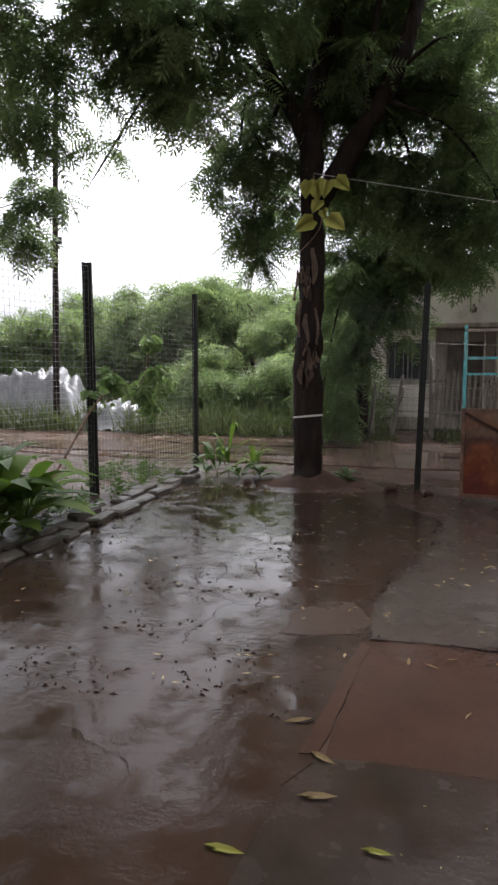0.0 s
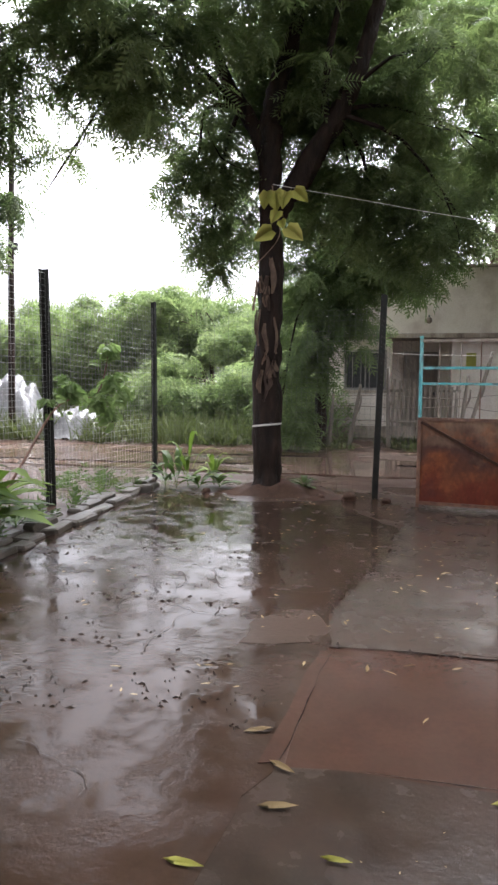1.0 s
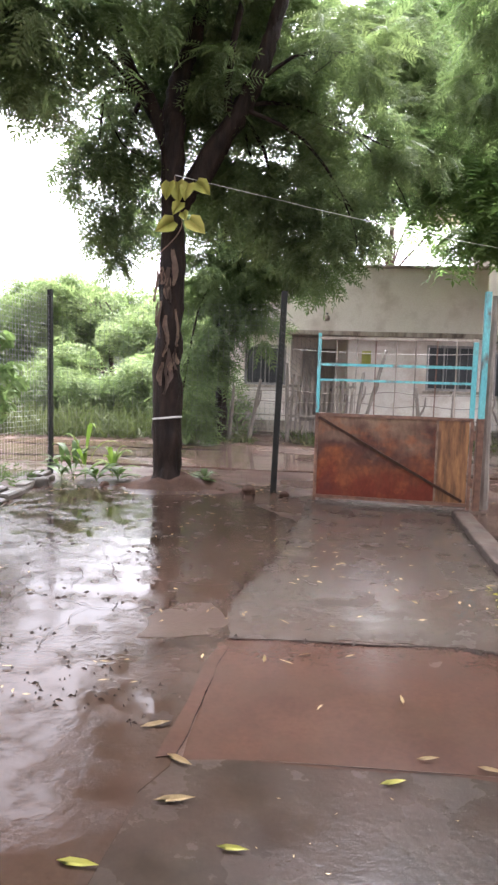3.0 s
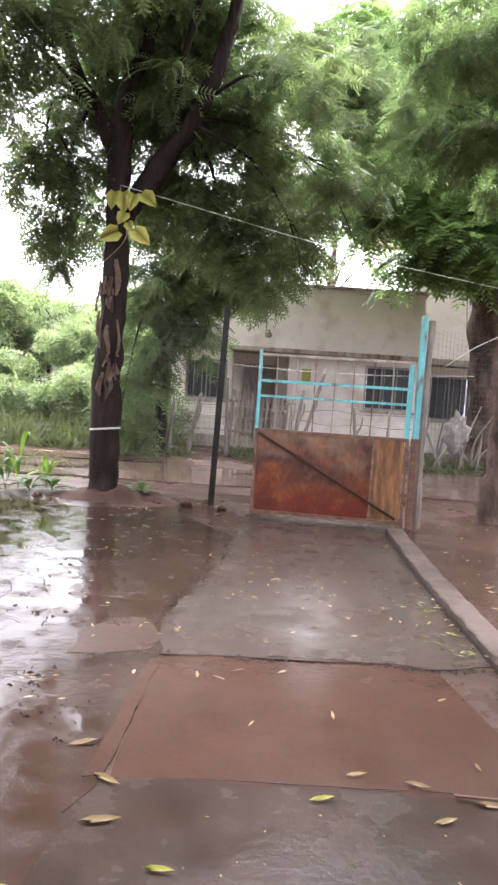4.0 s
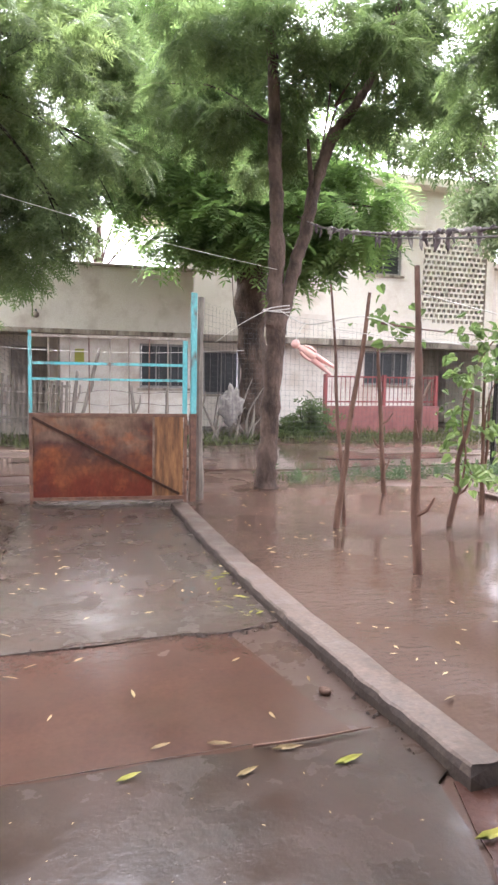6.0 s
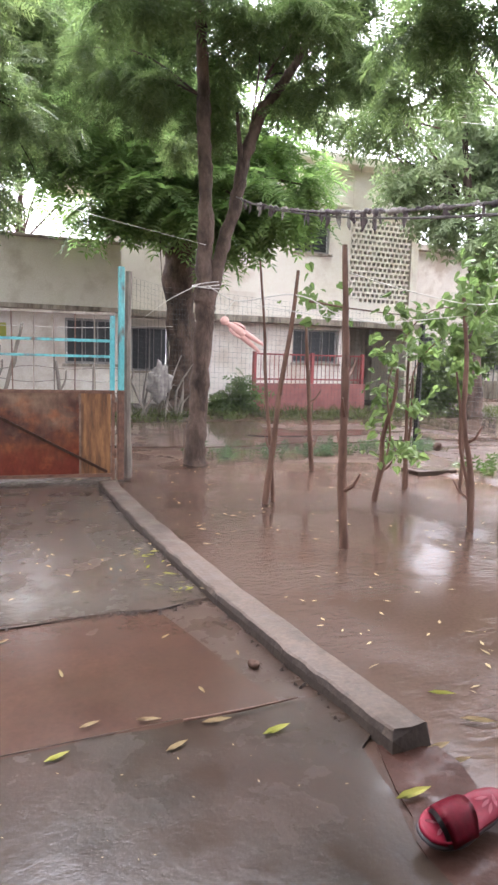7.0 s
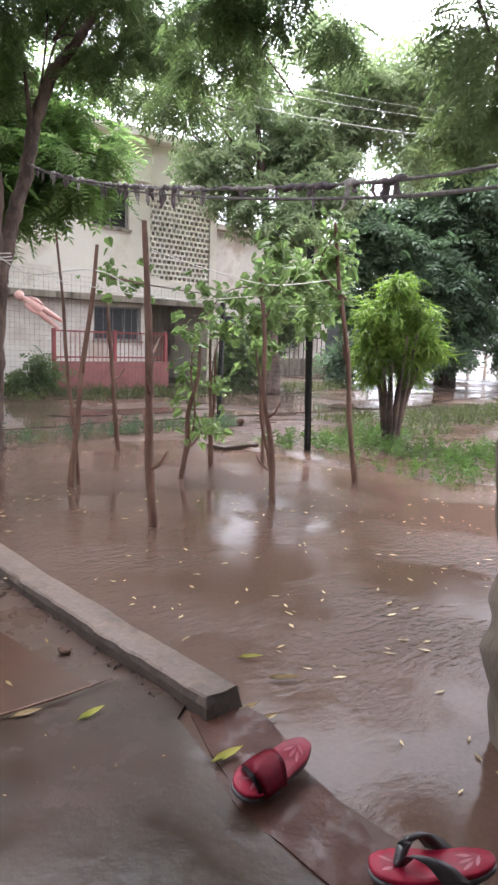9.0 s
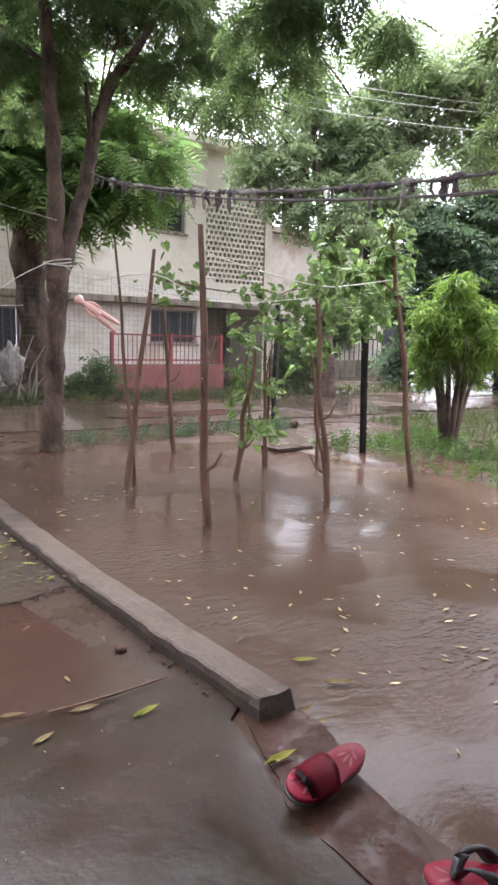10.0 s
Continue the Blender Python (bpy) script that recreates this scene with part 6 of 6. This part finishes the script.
broad_plant(-2.75, 8.0, 10, 0.62, 0.045, "leafy seedling at the fence foot", L_LUSH, 5, 1.3)
broad_plant(-2.45, 7.95, 9, 0.42, 0.05, "low leafy weed at the slab edge", L_LUSH, 6)
broad_plant(-2.2, 8.0, 9, 0.36, 0.05, "low leafy weed beside the trunk", L_LUSH, 7)
broad_plant(-1.15, 7.95, 10, 0.3, 0.04, "small weed at the foot of the neem", L_LUSH, 8, 1.1)
broad_plant(-2.62, 8.05, 9, 0.7, 0.03, "stalky weed at the slab corner", L_WILLOW, 11, 1.5)
broad_plant(-2.3, 8.1, 9, 0.5, 0.035, "stalky weed between post and trunk", L_WILLOW, 12, 1.5)
broad_plant(-3.4, 4.6, 14, 0.9, 0.1, "clump of broad bright green leaves", L_WILLOW, 13, 1.1)
# mound of reddish earth round the neem's foot
bm = bmesh.new()
bmesh.ops.create_grid(bm, x_segments=28, y_segments=18, size=1)
for v in bm.verts:
    u, w = v.co.x, v.co.y
    h = 0.12 * max(0.0, 1 - (u * u + w * w)) ** 1.3 * (1 + 0.9 * noise.noise(Vector((u * 4, w * 4, 3)))) + 0.03 * noise.noise(Vector((u * 9, w * 7, 1))) * max(0, 1 - u * u - w * w)
    v.co = Vector((-1.45 + u * 0.95, 7.88 + w * 0.42, -0.02 + 1.3 * h))
single("earth_mound", bm, M_SOIL, "mound of wet reddish earth round the trunk", "soil", smooth=True, kind="structure")
broad_plant(-2.95, 8.15, 8, 0.5, 0.04, "tall thin seedling at the corner post", L_LUSH, 9, 1.6)

# tarpaulin-covered heap across the road
tp = thing("covered_heap", "heap covered by a crumpled grey-white tarpaulin", "tarpaulin", at=(-8.5, 14.6, 0))
for cx, cy, sx, sy, sz in ((-9.6, 14.8, 1.5, 0.8, 1.3), (-7.3, 14.3, 0.95, 0.7, 0.62)):
    bm = bmesh.new()
    bmesh.ops.create_grid(bm, x_segments=44, y_segments=34, size=1)
    for v in bm.verts:
        u, w = v.co.x, v.co.y
        d = max(abs(u), abs(w))
        h = (1 - ease(d, 0.45, 1.0)) * (0.85 + 0.15 * noise.noise(Vector((u * 2, w * 2, cx))))
        fold = 0.16 * noise.noise(Vector((u * 7, w * 2, cx))) + 0.12 * abs(noise.noise(Vector((u * 12, w * 7, 1)))) - 0.05
        v.co = Vector((cx + u * sx * (1 + 0.15 * noise.noise(Vector((u, w, 8)))), cy + w * sy, 0.03 + sz * (h + fold * (0.4 + h))))
    part("sheet", bm, M_TARP, tp, smooth=True)

# slim lamp pole by the road
lp = thing("lamp_pole", "slim dark metal pole with small box lamp", "pole", at=(-8.48, 13.57, 0))
bm = bmesh.new()
tube(bm, [(-8.48, 13.57, 0), (-8.4, 13.6, 4), (-8.29, 13.68, 8.2)], [0.075, 0.065, 0.05], 8, 0.05, 5)
part("pole", bm, M_BARK1, lp, smooth=True)
part("bracket", boxes((-8.4, 13.5, 4.05, -8.2, 13.56, 4.2)), M_DARKPOST, lp)
bm = bmesh.new()
tube(bm, [(-8.35, 13.6, 5.0), (-8.9, 13.3, 4.95), (-9.4, 13.0, 4.75)], [0.012, 0.012], 5, 0, 5)
part("arm", bm, M_DARKPOST, lp)
part("lamp", bevelled(boxes((-9.28, 13.0, 4.43, -9.02, 13.2, 4.66)), 0.015), M_DARKPOST, lp)
for i, (a, b) in enumerate((((-20, 15, 7.2), (6, 13.6, 6.3)), ((-20, 15.4, 7.6), (6, 14.0, 6.8)), ((-20, 15.8, 7.9), (6, 14.4, 7.1)), ((6, 13.6, 6.6), (16, 7.0, 5.6)), ((6, 14.0, 7.1), (17, 7.4, 6.2)), ((6, 14.4, 7.5), (18, 7.8, 6.6)))):
    mid = ((a[0] + b[0]) / 2, (a[1] + b[1]) / 2, (a[2] + b[2]) / 2 - 0.25)
    line("power_line", "thin pale overhead wire along the road", [a, mid, b], 0.005, M_CORD, 4, 6)

# ---- sandals ----
def sandal(at, turn, tilt, lean, label, band, size):
    """A sandal: waisted red footbed on a black outsole, with a broad red band lined in black or two black straps."""
    t = thing("sandal", label, "sandal", "sandals")
    out = []
    for k in range(28):
        a = 2 * math.pi * k / 28
        u = math.cos(a)
        w = 0.056 * (1 + 0.16 * u) * (abs(math.sin(a)) ** 0.8) * (1 if math.sin(a) > 0 else -1)
        out.append((0.14 * u, w * (1 - 0.18 * math.exp(-((u + 0.15) / 0.35) ** 2))))

    def dish(x, y):
        return 0.016 * (x / 0.14) ** 2 + 0.005 * (y / 0.06) ** 2

    def layer(scale, z0, z1, name, mat, parent, text=""):
        bm = bmesh.new()
        rings = [[bm.verts.new((x * q, y * q, z + dish(x * q, y * q))) for x, y in out] for q, z in ((scale * 0.97, z0), (scale, z0 + 0.003), (scale, z1 - 0.003), (scale * 0.97, z1), (scale * 0.6, z1), (scale * 0.2, z1))]
        for a, b in zip(rings, rings[1:]):
            for i in range(28):
                bm.faces.new((a[i], a[(i + 1) % 28], b[(i + 1) % 28], b[i]))
        bm.faces.new(rings[-1])
        bm.faces.new(rings[0][::-1])
        return part(name, bm, mat, parent, text, smooth=True)

    layer(1.02, 0.0, 0.014, "outsole", M_STRAP, t, "black rubber outsole")
    bed = layer(1.0, 0.0145, 0.028, "footbed", M_SOLE, t, "wet red rubber footbed")
    for x, y, turned in ((-0.075, 0.0, 0.2), (-0.075, 0.016, 0.6), (-0.075, -0.016, -0.3), (-0.1, 0.006, 1.1), (0.1, 0.012, 0.4), (0.1, -0.018, -0.5)):
        bm = bmesh.new()
        leaf = [(-0.018, 0), (-0.006, 0.0045), (0.008, 0.004), (0.019, 0), (0.008, -0.004), (-0.006, -0.0045)]
        c, q = math.cos(turned), math.sin(turned)
        top = [bm.verts.new((x + u * c - w * q, y + u * q + w * c, 0.0292 + dish(x + u * c - w * q, y))) for u, w in leaf]
        bm.faces.new(top)
        bmesh.ops.solidify(bm, geom=bm.faces[:], thickness=0.001)
        part("print", bm, M_PRINT, bed, "pale pink leaf print")

    def strip(x0, x1, high, grow, skew):
        bm = bmesh.new()
        grid = []
        for i in range(13):
            f = i / 12 * 2 - 1
            y = f * (0.058 - grow)
            z = 0.02 + dish(0.03, y) + (high - grow) * (1 - abs(f) ** 2.4)
            edge = 0.02 * f * f
            grid.append([bm.verts.new((x0 + edge * 0.4 + (x1 - edge - x0) * k / 5 + skew * f, y, z + 0.004 * math.sin(k * 0.63))) for k in range(6)])
        for a, b in zip(grid, grid[1:]):
            for k in range(5):
                bm.faces.new((a[k], a[k + 1], b[k + 1], b[k]))
        bmesh.ops.solidify(bm, geom=bm.faces[:], thickness=0.003)
        return bm

    if band:
        part("strap", strip(-0.01, 0.095, 0.046, 0.0, 0.012), M_SOLE, t, "broad red rubber band", smooth=True)
        part("lining", strip(0.005, 0.105, 0.045, 0.006, 0.012), M_STRAP, t, "black padded lining", smooth=True)
    else:
        for side in (1, -1):
            bm = bmesh.new()
            path = smooth_line([(0.075, 0, 0.032), (0.05, side * 0.02, 0.07), (0.005, side * 0.043, 0.066), (-0.035, side * 0.052, 0.026)], 6)
            rows = []
            for i, q in enumerate(path):
                w = 0.012 + 0.02 * i / len(path)
                rows.append([bm.verts.new(q + o) for o in (Vector((w, side * 0.004, 0.0)), Vector((0, side * 0.006, 0.006)), Vector((-w, side * 0.004, 0)), Vector((0, -side * 0.004, -0.004)))])
            for a, b in zip(rows, rows[1:]):
                for k in range(4):
                    bm.faces.new((a[k], a[(k + 1) % 4], b[(k + 1) % 4], b[k]))
            part("strap", bm, M_STRAP, t, "black rubber strap", smooth=True)
        bm = bmesh.new()
        rod(bm, (0.075, 0, 0.02), (0.075, 0, 0.042), 0.006, 8)
        part("toe_post", bm, M_STRAP, t)
    t.matrix_basis = Matrix.Translation(at) @ Matrix.Rotation(turn, 4, "Z") @ Matrix.Rotation(tilt, 4, "Y") @ Matrix.Rotation(lean, 4, "X") @ Matrix.Scale(size, 4)
    return t


sandal((1.388, 1.43, 0.036), radians(187), radians(2), radians(-15), "red rubber sandal with a broad band, tipped on its edge", True, 1.2)
sandal((1.45, 0.875, 0.02), radians(143), radians(3), radians(3), "red rubber sandal with black straps, wet", False, 1.2)

# ---- fallen leaves ----


def fallen(x, y, ang, ln, mat, label):
    bm = bmesh.new()
    c, s = math.cos(ang), math.sin(ang)
    z = 0.023 if (-0.36 < x < 1.4 and y > 3.45) else 0.019 if x < 1.45 else max(ground_z(x, y), -0.02) + 0.012
    pts = ((0, 0, 0), (0.28, 0.1, 0.05), (0.65, 0.1, 0.06), (1, 0.04, 0.02), (0.65, -0.07, 0.01), (0.28, -0.1, 0.0), (0.32, 0, 0.0), (0.66, 0.01, 0.015))
    v = [bm.verts.new((x + ln * (u * c - w * s), y + ln * (u * s + w * c), z + ln * h)) for u, w, h in pts]
    for f in ((0, 6, 1), (6, 7, 2, 1), (7, 3, 2), (0, 5, 6), (5, 4, 7, 6), (4, 3, 7)):
        bm.faces.new([v[i] for i in f])
    bmesh.ops.solidify(bm, geom=bm.faces[:], thickness=0.0015)
    return single("fallen_leaf", bm, mat, label, "leaf", "fallen leaves")


for x, y in ((-0.39, 2.05), (-0.16, 1.86), (0.71, 2.38), (0.35, 2.23), (0.75, 2.14), (0.93, 2.27), (-0.4, 2.32), (-0.54, 2.49), (1.91, 1.97), (1.64, 1.74), (1.61, 1.82), (1.34, 1.62), (1.11, 2.11), (1.93, 2.19), (-0.6, 1.75)):
    fallen(x - 0.05, y, r5.uniform(-0.7, 0.5), r5.uniform(0.09, 0.15), r5.choice((L_YELLOW, L_PALE, L_PALE)), "long yellow-green fallen leaf on wet ground")
for x, y in ((0.15, 2.77), (0.49, 2.82), (-0.01, 3.66), (0.11, 3.29), (-0.12, 3.15), (0.27, 3.27), (0.02, 3.15), (1.0, 3.06), (1.0, 2.54), (0.48, 2.4), (1.87, 2.49), (1.29, 2.81), (1.43, 4.22), (1.4, 3.94), (1.23, 4.12), (1.38, 3.79), (1.3, 4.0), (1.2, 3.9)):
    fallen(x - 0.03, y, r5.uniform(0, 6.3), r5.uniform(0.06, 0.1), L_PALE if y < 3.7 else L_YELLOW, "small pale fallen leaf on wet ground")

for k in range(16):
    fallen(r5.gauss(1.27, 0.06), r5.uniform(3.6, 4.5), r5.uniform(0, 6.3), r5.uniform(0.05, 0.09), L_YELLOW, "small yellow fallen leaf beside the kerb")


def litter(name, label, n, area, lo, hi, z):
    x, y = r3.uniform(area[0], area[2], n), r3.uniform(area[1], area[3], n)
    keep = np.array([noise.noise(Vector((a * 1.1, b * 1.1, 2))) > -0.15 for a, b in zip(x, y)])
    x, y = x[keep], y[keep]
    zz = np.array([max(ground_z(a, b) + 0.012, z) for a, b in zip(x, y)])
    hd = np.stack([r3.normal(0, 1, len(x)), r3.normal(0, 1, len(x)), np.zeros(len(x))], 1)
    me = sow(name, (np.array([(0, 0, 0), (0.4, 0.16, 0.03), (1, 0, 0.01), (0.45, -0.15, 0.0)]), np.array([(0, 1, 2, 3)])), np.stack([x, y, zz], 1), hd, r3.uniform(lo, hi, len(x)), L_PALE, 0.05)
    single(name, me, L_PALE, label, "leaves", kind="stuff")


litter("leaf_litter", "scattered small pale leaves on the wet slab", 95, (-0.3, 3.6, 1.4, 7.2), 0.03, 0.07, 0.04)
litter("leaf_litter", "scattered small leaves on old concrete", 170, (-2.9, 2.0, -0.4, 7.8), 0.03, 0.06, 0.024)
litter("grit", "pale specks of grit and bark on the dark apron", 80, (-0.5, 0.9, 1.2, 2.2), 0.005, 0.018, 0.0175)
litter("leaf_litter", "leaves floating on the flood water", 620, (1.8, 1.0, 6.3, 8.0), 0.02, 0.075, -0.018)
litter("leaf_litter", "rotting leaves under the fence", 260, (-2.9, 7.3, 0.1, 8.3), 0.03, 0.07, 0.015)
litter("leaf_litter", "leaves strewn along the road verge", 400, (-2, 12.8, 14, 14), 0.05, 0.1, 0.03)

# concrete cover, stones and clods
single("drain_cover", bevelled(boxes((5.35, 6.65, -0.03, 5.95, 7.0, 0.03)), 0.01), M_PATCH, "pale flat concrete slab lying in the mud", "slab")
for x, y, s in ((-0.62, 7.72, 0.14), (1.27, 2.64, 0.04), (-0.95, 7.7, 0.09), (7.1, 8.4, 0.14), (-2.3, 7.75, 0.1), (-0.2, 7.62, 0.08)):
    bm = bmesh.new()
    bmesh.ops.create_icosphere(bm, subdivisions=3, radius=s * 0.55)
    for v in bm.verts:
        v.co = v.co * (1 + 0.9 * noise.noise(v.co / s * 1.3 + Vector((x, y, 0))))
        v.co.z *= 0.8
        v.co += Vector((x, y, 0.01 + s * 0.2))
    single("clod", bm, M_SOIL, "dark wet clod of earth", "clod", smooth=False)
